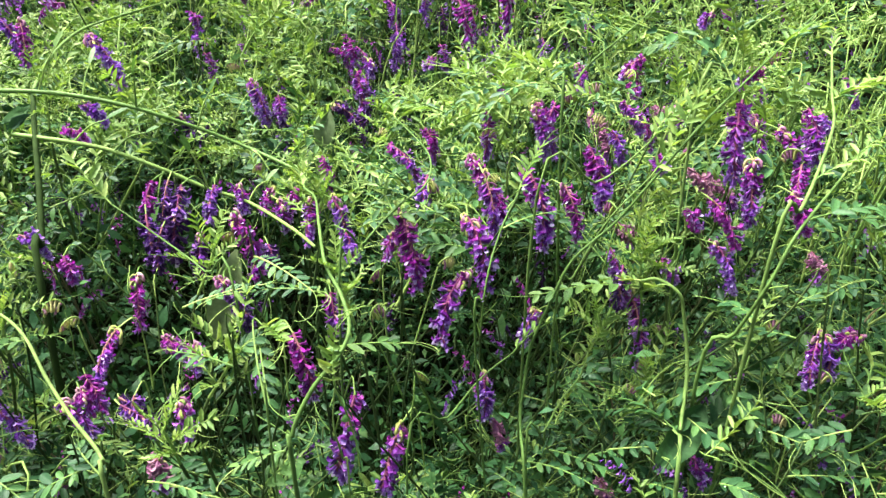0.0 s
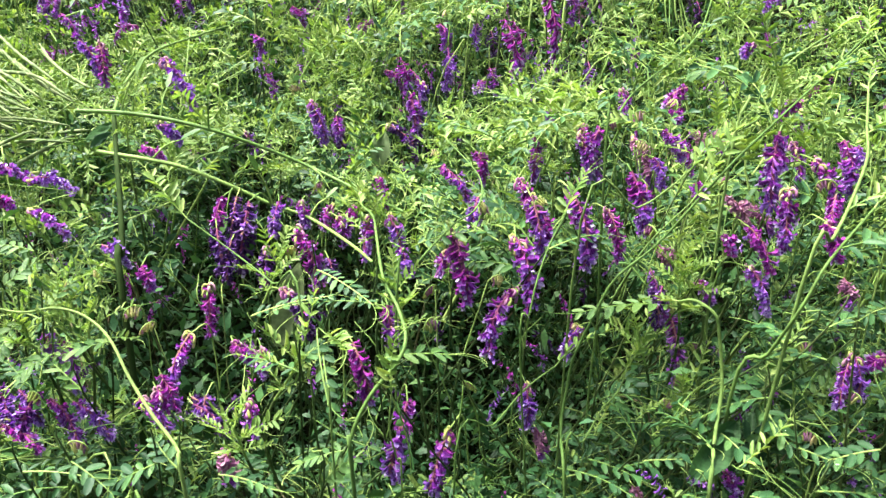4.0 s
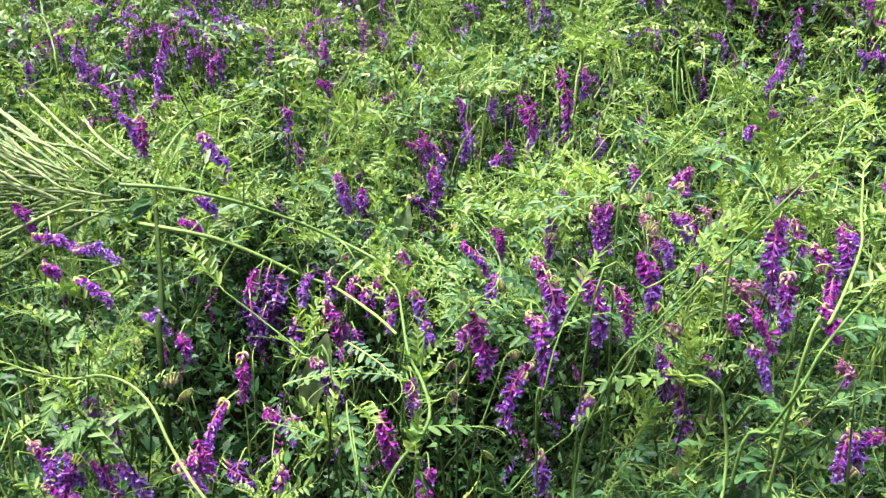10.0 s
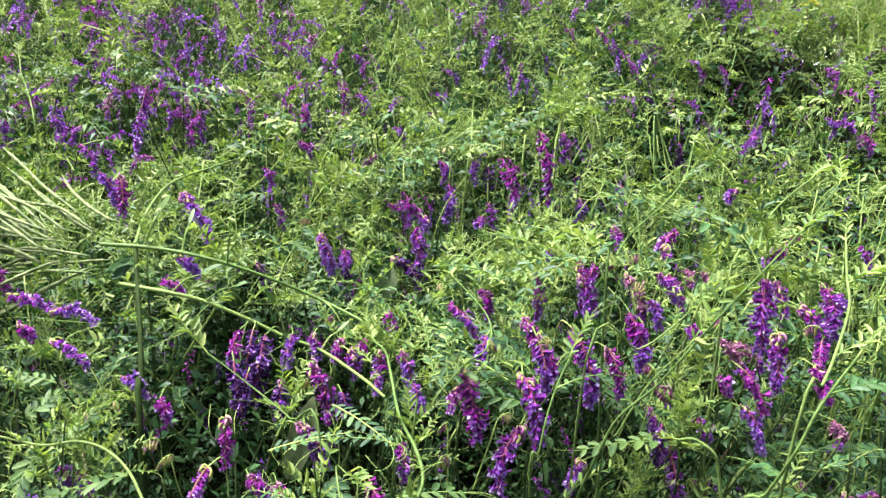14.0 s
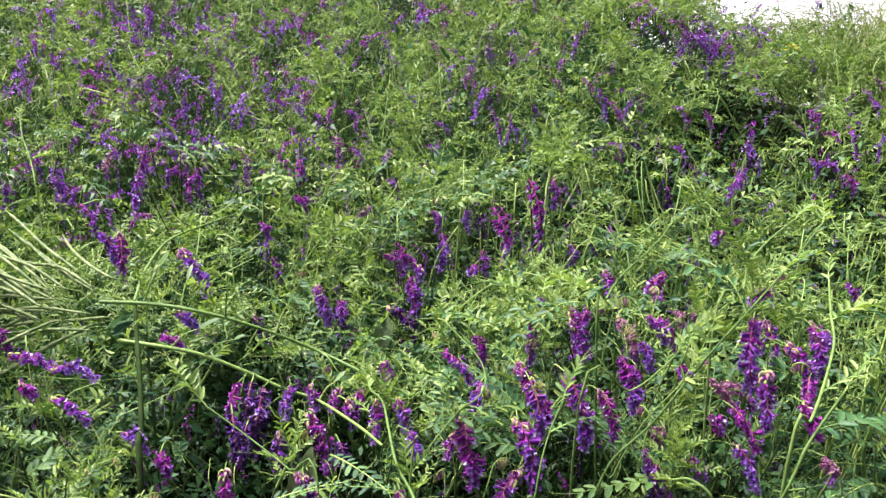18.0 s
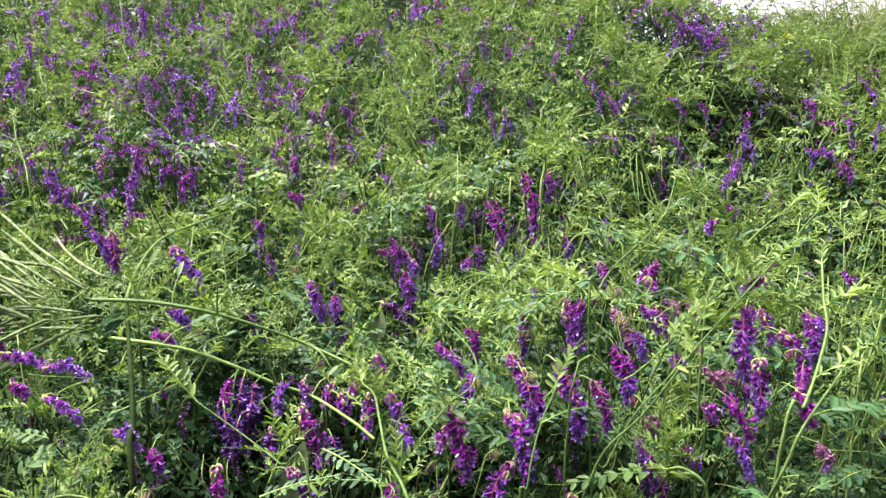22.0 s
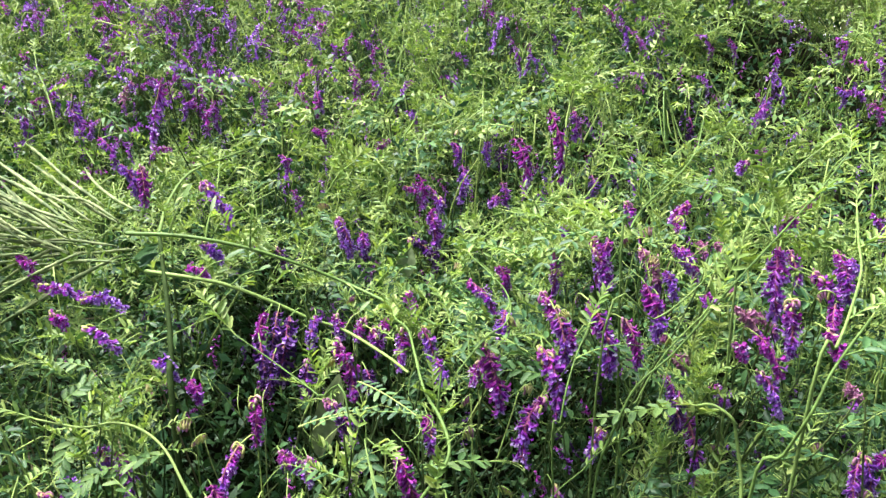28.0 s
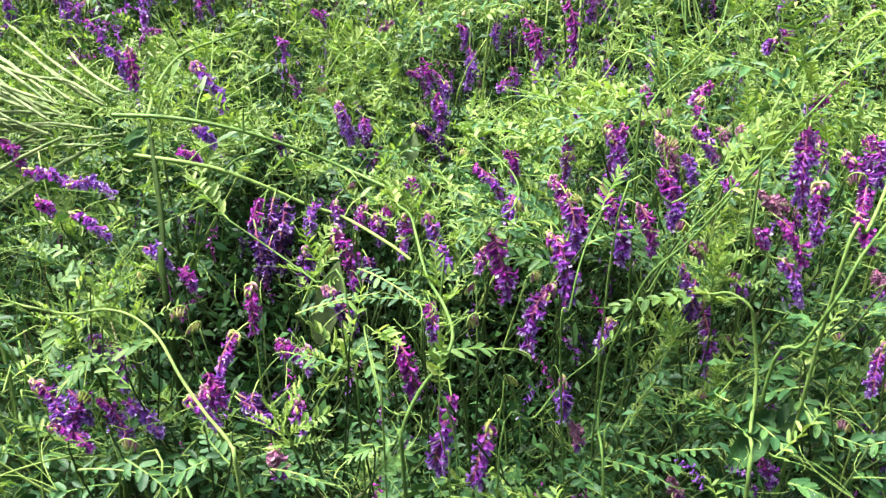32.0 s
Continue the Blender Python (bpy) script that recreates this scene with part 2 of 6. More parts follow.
def tube(pts, r0, r1, sides, mat, tip=True):
    """A tapering round stalk along a line."""
    pts = np.asarray(pts, float)
    n = len(pts)
    along = np.gradient(pts, axis=0)
    along /= np.linalg.norm(along, axis=1)[:, None] + 1e-9
    ref = np.array([0.31, 0.9, 0.29]) if abs(along[n // 2][1]) < 0.8 else np.array([0.9, 0.2, 0.35])
    a = np.cross(along, ref)
    a /= np.linalg.norm(a, axis=1)[:, None] + 1e-9
    b = np.cross(along, a)
    r = np.linspace(r0, r1, n)[:, None, None]
    w = np.arange(sides) * 2 * np.pi / sides
    v = pts[:, None] + r * (np.cos(w)[None, :, None] * a[:, None] + np.sin(w)[None, :, None] * b[:, None])
    f = []
    for i in range(n - 1):
        for k in range(sides):
            q, s = i * sides + k, i * sides + (k + 1) % sides
            f += [(q, s, s + sides), (q, s + sides, q + sides)]
    v = v.reshape(-1, 3)
    if tip:
        v = np.vstack([v, pts[-1] + along[-1] * r1])
        f += [(n * sides - sides + k, n * sides - sides + (k + 1) % sides, n * sides) for k in range(sides)]
    return [(v, np.array(f), mat)]


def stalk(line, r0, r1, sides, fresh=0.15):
    """A plant's main stem, dull and shade-darkened below, fresh green towards its top."""
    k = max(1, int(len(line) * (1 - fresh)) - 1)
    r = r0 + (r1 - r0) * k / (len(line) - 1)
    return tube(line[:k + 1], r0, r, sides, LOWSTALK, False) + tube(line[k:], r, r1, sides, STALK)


def frame_for(way, up=(0, 0, 1)):
    """A turn whose y axis goes the given way and whose z axis is as near up as it can be."""
    y = Vector(way).normalized()
    x = y.cross(Vector(up))
    if x.length < 1e-3:
        x = y.cross(Vector((1, 0.2, 0)))
    x.normalize()
    return Matrix((x, y, x.cross(y))).transposed()


def thinning(y):
    """From 0 at the foot, where the vetch stands tall, to 1 up the bank, where it is short."""
    t = min(1.0, max(0.0, (y - 0.95) / 0.6))
    return t * t * (3 - 2 * t)


def shoulder(x, y):
    """Earth raised under short growth where the bank ends sooner, to fit the camera's view."""
    side, back = min(1.0, max(0.0, (x - 0.15) / 0.4)), min(1.0, max(0.0, (y - 1.25) / 0.5))
    return 0.30 * side * back * back * (3 - 2 * back)


def ground_height(x, y):
    """A bank that climbs away from the path, and levels out sooner to one side."""
    crest = 4.6 - 2.72 * min(1.0, max(0.0, (x - 0.36) / 0.25))
    y = max(0.0, min(y, crest))
    up = 0.25 * min(y, 1.1) + 0.5 * max(0.0, y - 1.1) + 0.36 * thinning(y) + shoulder(x, y)
    return up + 0.02 * noise.noise((x * 1.7, y * 1.7, 0.3))


def canopy_top(x, y):
    """How high the heads of the vetch stand above the level of the path."""
    z = ground_height(x, y) + 0.86 - 0.36 * thinning(y) - shoulder(x, min(y, 1.88)) - 0.55 * max(0.0, 0.66 - y)
    z += 0.06 * max(0.0, 1 - abs(x - 0.34) / 0.24) * min(1.0, max(0.0, (y - 1.5) / 0.2))
    z -= 0.05 * min(1.0, max(0.0, (x - 0.55) / 0.15)) * min(1.0, max(0.0, (y - 1.55) / 0.2))
    return z + 0.05 * noise.noise((x * 3.1, y * 3.1, 4.2)) + 0.035 * noise.noise((x * 9, y * 9, 1.2))


def gap(x, y):
    """From 0 on the leafy heads to 1 in the dark gaps between them."""
    g = noise.noise((x * 7.5, y * 7.5, 2.0)) + 0.6 * noise.noise((x * 17, y * 17, 7.0))
    closed = 1.0 if 0.15 < x < 1.2 and y > 1.58 else 0.0   # no gaps against the sky
    return (1 - closed) * min(1.0, max(0.0, (-0.02 - g) / 0.30))


def canopy_height(x, y):
    """The surface of the leaves, with its gaps."""
    return canopy_top(x, y) - (0.17 if y < 1.25 else 0.14) * gap(x, y)


# ---------------------------------------------------------------- plant shapes
def leaflet_shape(length, width, mat, cup=0.25, droop=0.15):
    """A narrow leaflet folded on its midrib, tip along +y."""
    v = [(0, 0, 0)]
    for t, w in ((0.26, 0.92), (0.76, 0.88)):
        y, z = length * t, -droop * length * t * t
        h = cup * width * w * 0.5
        v += [(-width * w / 2, y, z + h), (0, y, z), (width * w / 2, y, z + h)]
    v += [(0, length, -droop * length)]
    f = [(0, 2, 1), (0, 3, 2), (1, 2, 5), (1, 5, 4), (2, 3, 6), (2, 6, 5), (4, 5, 7), (5, 6, 7)]
    return [(np.array(v), np.array(f), mat)]


def smooth_leaflet_shape(mat, cup, droop, wave):
    """A leaflet seen close by: an oval blade with a folded midrib and a small point."""
    v, f = [(0, 0, 0)], []
    rows = ((0.08, 0.45), (0.25, 0.88), (0.5, 1.0), (0.75, 0.86), (0.92, 0.5))
    for i, (t, w) in enumerate(rows):
        z = -droop * t * t + wave * math.sin(t * 7)
        v += [(-w / 2, t, z + cup * w * 0.16), (-w / 4, t, z + cup * w * 0.09), (0, t, z), (w / 4, t, z + cup * w * 0.09), (w / 2, t, z + cup * w * 0.16)]
    v.append((0, 1.0, -droop))
    f += [(0, k + 2, k + 1) for k in range(4)]
    for i in range(len(rows) - 1):
        for k in range(4):
            a = 1 + i * 5 + k
            f += [(a, a + 1, a + 6), (a, a + 6, a + 5)]
    last = 1 + 5 * (len(rows) - 1)
    f += [(last + k, last + k + 1, len(v) - 1) for k in range(4)]
    return [(np.array(v, float), np.array(f), mat)]


def small_leaflet_shape(length, width, mat):
    v = [(0, 0, 0), (-width / 2, length * 0.45, width * 0.15), (width / 2, length * 0.45, width * 0.15), (0, length, -length * 0.15)]
    return [(np.array(v), np.array([(0, 2, 1), (1, 2, 3)]), mat)]


def rachis_line(length, droop, seg=6, side=0.0):
    t = np.linspace(0, 1, seg + 1)
    return np.stack([side * length * t * t, length * t * (1 - 0.12 * droop * t), length * (0.28 * t - droop * 0.55 * t * t)], 1)


def tendril_shape(start, way, size, rng, sides=3, seg=12, mat=None, thick=0.00045):
    """A forked tendril that ends in a curl."""
    out = []
    base = np.array(frame_for(way))
    for k in range(rng.choice((1, 2, 2, 3))):
        turn, pts, p = rng.uniform(-0.5, 0.5), [], np.zeros(3)
        ang, curl, lift = turn, rng.choice((-1, 1)) * rng.uniform(0.12, 0.35), rng.uniform(-0.25, 0.4)
        for i in range(seg):
            pts.append(p.copy())
            p = p + size / seg * np.array([math.sin(ang), math.cos(ang), lift * (1 - i / seg)])
            ang += curl * (0.3 + 2.2 * (i / seg) ** 2)
        out += tube(np.array(pts) @ base.T + start, thick, thick * 0.6, sides, mat or STALK)
    return out


def leaf_layout(length, pairs, size, slim, droop, rng, side=0.0, close=0.0, loose=0.95):
    """Where the leaflets of a pinnate leaf sit: matrices, with the stalk's line."""
    line = rachis_line(length, droop, 8, side)
    spots = []
    for k in range(pairs):
        t = 0.10 + 0.84 * k / max(1, pairs - 1)
        i = min(7, int(t * 8))
        p = line[i] + (line[i + 1] - line[i]) * (t * 8 - i)
        way = Vector(line[i + 1] - line[i]).normalized()
        for s in (-1, 1):
            q = p + np.array(way) * rng.uniform(-0.1, 0.25) * length / pairs
            aim = Matrix.Rotation(-s * radians(62 + rng.uniform(-20, 20) * loose - 24 * t), 3, (0, 0, 1)) @ way
            aim.z += rng.uniform(-0.5, 0.45) * loose + close
            turn = frame_for(aim, (rng.uniform(-0.6, 0.6) * loose - s * close, rng.uniform(-0.6, 0.6) * loose, 1))
            grow = (0.74 + 0.34 * math.sin(math.pi * min(1, t * 1.1))) * rng.uniform(0.66, 1.15)
            spots.append(Matrix.Translation(q) @ turn.to_4x4() @ Matrix.Diagonal((grow * size * slim, grow * size, grow * size, 1)))
    return line, spots


def leaf_shape(rng, length=0.075, pairs=8, size=0.018, slim=0.34, droop=0.6, mat=None, fine=True, tendril=True, close=0.0, far=False):
    mat = mat or LEAF
    line, spots = leaf_layout(length, pairs, size, slim, droop, rng, rng.uniform(-0.25, 0.25), close)
    bag = Bag()
    unit = leaflet_shape(1, 1, mat) if fine else small_leaflet_shape(1, 1, mat)
    if not fine:
        line = line[::4 if far else 2]
    bag.add(tube(line, 0.0009, 0.0005, 3, STALK, False))
    if tendril:
        bag.add(tendril_shape(line[-1], line[-1] - line[-2], rng.uniform(0.025, 0.05), rng, 3, 9 if fine else 6))
    v, f, _ = unit[0]
    bag.scatter(unit, np.array([np.array(s.to_3x3()) for s in spots]), np.array([s.translation for s in spots]))
    return bag


def petal_sheet(rows, mat):
    """A curved sheet from rows of (half width, forward, up, cup)."""
    v, f = [], []
    for w, z, y, c in rows:
        v += [(-w, y + c, z), (0, y, z), (w, y + c, z)]
    for i in range(len(rows) - 1):
        for k in range(2):
            a = i * 3 + k
            f += [(a, a + 1, a + 4), (a, a + 4, a + 3)]
    return [(np.array(v, float), np.array(f), mat)]


def flower_shape(petal, lip, age=1.0):
    """One pea flower, its mouth along +z and its banner towards +y: calyx, tube, turned-back banner, two wings."""
    mm = 0.001
    bag = Bag()
    bag.add(tube(np.array([(0, 0, 0), (0, 0.2, 3.2)]) * mm, 0.8 * mm, 1.4 * mm, 4, CALYX, False))
    bag.add(tube(np.array([(0, 0.2, 2.6), (0, 0.5, 6.0), (0, 0.2, 8.6)]) * mm, 1.2 * mm, 1.7 * mm, 4, petal, True))
    bag.add(petal_sheet([(1.7 * mm, 3.8 * mm, 1.5 * mm, -0.8 * mm), (2.4 * mm, 7.4 * mm, 1.9 * mm, -1.0 * mm), (3.0 * age * mm, 9.2 * mm, 3.0 * mm, -0.5 * mm),
                         (2.2 * age * mm, 9.6 * mm, 4.9 * age * mm, -0.3 * mm), (0.7 * mm, 8.9 * mm, 6.0 * age * mm, 0.0)], petal))
    for s in (-1, 1):
        v, f, _ = petal_sheet([(0.9 * mm, 6.4 * mm, 0, 0.2 * mm), (1.9 * mm, 9.2 * mm, -0.2 * mm, 0.6 * mm), (0.7 * mm, 11.4 * mm, -1.4 * mm, 0.3 * mm)], lip)[0]
        turn = np.array(Matrix.Rotation(radians(58 * s), 3, "Z"))
        bag.add([(v @ turn.T + np.array([1.0 * s * mm, 0, 0]), f, lip)])
    return bag


def plain_flower_shape(petal, lip):
    mm = 0.001
    bag = Bag()
    bag.add(tube(np.array([(0, 0, 0), (0, 0.4, 8.4)]) * mm, 0.9 * mm, 1.8 * mm, 4, petal, False))
    bag.add(petal_sheet([(1.8 * mm, 5 * mm, 1.7 * mm, -0.8 * mm), (2.8 * mm, 9.0 * mm, 2.9 * mm, -0.5 * mm), (1.2 * mm, 9.2 * mm, 5.6 * mm, 0.0)], petal))
    bag.add(petal_sheet([(2.3 * mm, 7.5 * mm, -0.2 * mm, 0.6 * mm), (1.8 * mm, 12.2 * mm, -0.8 * mm, 0.4 * mm)], lip))
    return bag


MAGENTA, PURPLE, VIOLET, FADED, SHADOWED = 0, 1, 2, 3, 4
PETALS = (PETAL_M, PETAL_P, PETAL_V, PETAL_F, PETAL_D)
LIPS = (LIP_M, LIP, LIP, PETAL_F, PETAL_D)


def tuft_mesh(rng):
    """Young or withered buds curled over the head of a spike."""
    bag = Bag()
    for k in range(11):
        turn, lean, size = rng.uniform(0, 6.28), rng.uniform(0.3, 1.5), rng.uniform(0.0045, 0.0075)
        out = np.array([math.cos(turn) * math.sin(lean), math.sin(turn) * math.sin(lean), math.cos(lean) * 0.7])
        p = np.array([0, 0, 0.001 - 0.010 * k / 11])
        bag.add(tube(np.array([p, p + out * size * 0.5, p + out * size * 0.8 - [0, 0, size * 0.25], p + out * size * 0.9 - [0, 0, size * 0.8]]), 0.0006, 0.0013, 4, rng.choice((BUD, PETAL_F, PETAL_F, STALK))))
    return bag.mesh("bud_tuft")


FLOWERS = [flower_shape(p, l).mesh("flower") for p, l in zip(PETALS, LIPS)]
PLAIN_FLOWERS = [plain_flower_shape(p, l).shape() for p, l in zip(PETALS, (LIP, *LIPS[1:]))]


def raceme_spots(length, count, rng, bend=0.0):
    """A hanging flower spike from the origin down -z: its line and where its flowers sit, from top to tip."""
    t = np.linspace(0, 1, 7)
    line = np.stack([bend * length * t * t, 0.12 * length * np.sin(t * math.pi), -length * 0.93 * t], 1)
    spots = []
    for k in range(count):
        s = (k + rng.uniform(0.1, 0.9)) / count
        p = np.array([bend * length * s * s, 0.12 * length * math.sin(s * math.pi), -length * 0.92 * s])
        round_ = rng.gauss(-math.pi / 2, 1.25)
        lean = radians(rng.uniform(28, 82)) * (1 - 0.45 * s * s)
        out = Vector((math.cos(round_), math.sin(round_), 0))
        way = (out * math.sin(lean) + Vector((0.35 * bend, 0, -1)) * math.cos(lean)).normalized()
        x = way.cross(out).normalized()
        turn = Matrix((-x, out - way * out.dot(way), way))
        turn[1].normalize()
        grow = rng.uniform(0.52, 0.90) * (0.62 + 0.38 * min(1, s * 4)) * (1 - 0.35 * max(0.0, s - 0.6))
        spots.append((s, Matrix.Translation(p) @ turn.transposed().to_4x4() @ Matrix.Scale(grow, 4)))
    return line, spots


def hue_along(hue, s, rng):
    """Younger flowers at the top are redder, the old ones towards the tip bluer."""
    if hue == FADED:
        return FADED if s < 0.75 else PURPLE
    if hue == SHADOWED:
        return SHADOWED if rng.random() < 0.8 else VIOLET
    k = hue + (s - 0.5) * 1.5 + rng.uniform(-0.45, 0.45)
    return max(0, min(2, int(round(k))))


def whole_raceme_mesh(hue, rng, length=0.06, count=40):
    line, spots = raceme_spots(length, count, rng, rng.uniform(-0.15, 0.15))
    bag = Bag().add(tube(line, 0.0009, 0.0004, 3, CALYX))
    for s, m in spots:
        bag.add(PLAIN_FLOWERS[hue_along(hue, s, rng)], m)
    return bag.mesh("raceme")


rng = random.Random(7)
FAR_RACEMES = {h: [whole_raceme_mesh(h, rng) for _ in range(4)] for h in range(5)}
TUFTS = [tuft_mesh(rng) for _ in range(4)]
LEAF_MESHES, YOUNG_MESHES = [], []
for k in range(7):
    shape = dict(length=rng.uniform(0.05, 0.085), pairs=rng.randint(5, 7), size=rng.uniform(0.012, 0.017), slim=rng.uniform(0.36, 0.50), droop=rng.uniform(0.3, 1.0))
    LEAF_MESHES.append(leaf_shape(rng, **shape).mesh("leaf"))
for k in range(6):
    shape = dict(length=rng.uniform(0.04, 0.07), pairs=rng.randint(6, 9), size=rng.uniform(0.011, 0.016), slim=rng.uniform(0.24, 0.34), droop=rng.uniform(-0.1, 0.6), close=0.5)
    YOUNG_MESHES.append(leaf_shape(rng, mat=YOUNG, **shape).mesh("leaf"))
MID_MESHES = [leaf_shape(rng, length=rng.uniform(0.06, 0.09), pairs=rng.randint(5, 7), size=rng.uniform(0.018, 0.024), slim=rng.uniform(0.28, 0.36), droop=rng.uniform(0.2, 0.9),
                         mat=(LEAF, YOUNG)[k % 2], fine=False).mesh("leaf") for k in range(8)]
LEAFLETS = [Bag().add(smooth_leaflet_shape(m, c, d, w)).mesh("leaflet") for m, c, d, w in ((LEAF, 0.6, 0.08, 0.01), (LEAF, 0.35, 0.2, 0.02), (FRESH, 0.6, 0.12, 0.015))]

PLANT_LABEL = "vetch plant with pale green stem, feathery leaves and hanging purple flowers"
LEAFY_LABEL = "leafy vetch plant with pale winding stem, narrow leaflets and tendrils"


def plant_at(x, y, label, category="plant", name="vetch_plant", group="vetch plants on the bank"):
    ob = new(name)
    ob.empty_display_size = 0.05
    ob.location = (x, y, ground_height(x, y))
    return tagged(ob, label, category, group)


def local(ob, p):
    return np.array(p, float) - np.array(ob.location)


def leaf_turn(way, rng, tilt=0.45):
    return frame_for(way, (rng.uniform(-tilt, tilt), rng.uniform(-tilt, tilt) - 0.15, 1)).to_4x4()


def pieced_leaf(plant, p, way, rng, length, pairs, size, slim=0.36, droop=0.5, young=False, lift=0.0):
    """A leaf whose leaflets are pieces of their own."""
    line, spots = leaf_layout(length, pairs, size, slim, droop, rng, rng.uniform(-0.2, 0.2), lift, 0.35)
    bag = Bag().add(tube(line, 0.0010, 0.0005, 4, STALK, False))
    bag.add(tendril_shape(line[-1], line[-1] - line[-2], rng.uniform(0.02, 0.05), rng))
    leaf = part("leaf", bag.mesh("leaf_stalk"), plant, Matrix.Translation(p) @ leaf_turn(way, rng, 0.3))
    mesh = LEAFLETS[2] if young else LEAFLETS[rng.randint(0, 1)]
    for s in spots:
        part("leaflet", mesh, leaf, s)
        if rng.random() < 0.22:
            DEW.append(plant.matrix_basis @ leaf.matrix_basis @ s @ Vector((rng.uniform(-0.2, 0.2), rng.uniform(0.3, 0.8), 0.10)))
    return leaf


DEW = []      # drops left by the rain
SPIKES = []   # flower spikes: top, end, colour
BUDS, SHOOTS, STEMS, LEAVES, HOLLOWS, CLUMPS = [], [], [], [], [], []


def spike(top, end, hue):
    SPIKES.append((top, end, hue))


def hollow(p, size):
    HOLLOWS.append((p, size))


def clump(p, size):
    CLUMPS.append((p, size))


def bud(p):
    BUDS.append(p)


def shoot(p):
    SHOOTS.append(p)


def stem(radius, *pts):
    STEMS.append((radius, pts))


def single_leaf(base, tip, size, young=False):
    LEAVES.append((base, tip, size, young))


def free(points, room=0.010):
    """Whether spots leave the flower spikes free to the camera's view; one answer for each spot."""
    d = np.atleast_2d(points)[:, None] - clear_mid[None]
    along = np.clip((d * to_camera).sum(2), -0.01, 0.25)
    off = np.linalg.norm(d - along[..., None] * to_camera, axis=2)
    return ~np.any(off < clear_len * 0.42 + room, axis=1)


def hang_leaf(plant, meshes, p, rng, ahead=(-0.5, 0.9), lift=(-0.1, 0.6), scale=1.0, tries=7):
    """A leaf at a node of a plant, turned to hide no flowers from the camera; none if there is no room."""
    for k in range(tries):
        way = Vector((rng.uniform(-1, 1), rng.uniform(*ahead), rng.uniform(*lift)))
        w = np.array(way.normalized())
        here = np.array(plant.location) + p
        if free(np.array([here + w * 0.02, here + w * 0.05, here + w * 0.08]), 0.006).all():
            return part("leaf", rng.choice(meshes), plant, Matrix.Translation(p) @ leaf_turn(way, rng) @ Matrix.Scale(scale, 4))


def raceme_plant(top, end, hue, pieces=1, leaves=4):
    """A vetch plant with one flower spike that hangs from top to end, near the path."""
    rng = random.Random(int(1e4 * (top[0] + 3 * top[1] + 7 * end[2])))
    top_v, end_v = Vector(top), Vector(end)
    length = (end_v - top_v).length
    plant = plant_at(top[0] + rng.uniform(-0.26, 0.26), top[1] + rng.uniform(0.06, 0.28), PLANT_LABEL)
    o = plant.location
    node = top_v + Vector((rng.uniform(-0.03, 0.03), rng.uniform(0.03, 0.06), rng.uniform(-0.09, -0.04)))
    apex = node + Vector((rng.uniform(-0.03, 0.03), rng.uniform(0.01, 0.04), rng.uniform(0.015, 0.035)))
    mid = [o.lerp(node, k) + Vector((rng.uniform(-0.16, 0.16) * w, rng.uniform(-0.04, 0.14), rng.uniform(-0.04, 0.04))) for k, w in ((0.3, 1.0), (0.55, 1.0), (0.82, 0.4))]
    line = smooth_path([local(plant, q) for q in (o, *mid, node, apex)], 4)
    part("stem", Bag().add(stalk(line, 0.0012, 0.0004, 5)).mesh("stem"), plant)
    hang_leaf(plant, YOUNG_MESHES, line[-2], rng, (-0.2, 0.9), (0.1, 0.9), rng.uniform(0.6, 0.9))
    # the spike: its axis, and the stalk by which it hangs over from the stem
    count = max(12, min(46, int(length / 0.0013)))
    spread = max(1.05, min(1.38, length / 0.046))
    axis, spots = raceme_spots(length / spread, count, rng, rng.uniform(-0.12, 0.12))
    down = (end_v - top_v).normalized()
    turn = (-down).to_track_quat("Z", "Y").to_matrix().to_4x4()
    m = Matrix.Translation(local(plant, top)) @ turn @ Matrix.Scale(spread, 4)
    to_node = np.array(m.inverted() @ Vector(local(plant, node)))
    hump = np.array([to_node[0] * 0.3, to_node[1] * 0.3, 0.005 + 0.05 * abs(to_node[2])])
    bag = Bag().add(tube(axis, 0.0010, 0.0004, 4, CALYX)).add(tube(smooth_path([to_node, (to_node + hump) * 0.5 + [0, 0, 0.004], hump, (0, 0, 0)], 4), 0.0006, 0.0006, 4, STALK, False))
    # small florets tucked in between the open ones
    for s, q in raceme_spots(length / spread, 34, rng, 0.0)[1]:
        bag.add(PLAIN_FLOWERS[hue_along(hue, s, rng)], q @ Matrix.Scale(0.86, 4))
    spike = part("raceme", bag.mesh("raceme"), plant, m, ("magenta flower spike", "purple flower spike", "violet flower spike", "fading pinkish flower spike", "violet flower spike darkened as if in shade")[hue])
    for s, q in spots:
        part("flower", FLOWERS[hue_along(hue, s, rng)], spike, q)
    if rng.random() < 0.45:
        part("bud_tuft", rng.choice(TUFTS), spike, pose(0, 0, 0, 0, 0, rng.uniform(0, 360)), "curled pale buds")
    for k in range(leaves):
        i = len(line) - 3 - rng.randint(0, 7) - 2 * (k // 3)
        if k < pieces:
            way = Vector((rng.uniform(-1, 1), rng.uniform(0.1, 0.9), rng.uniform(-0.1, 0.6)))
            here = np.array(o) + line[i]
            if free(np.array([here + np.array(way.normalized()) * q for q in (0.02, 0.05, 0.08)]), 0.006).all():
                pieced_leaf(plant, line[i], way, rng, rng.uniform(0.055, 0.085), rng.randint(6, 9), rng.uniform(0.013, 0.018), rng.uniform(0.38, 0.5), rng.uniform(0.2, 0.9), rng.random() < 0.3)
        else:
            hang_leaf(plant, LEAF_MESHES + YOUNG_MESHES[:3], line[i], rng)
    return plant


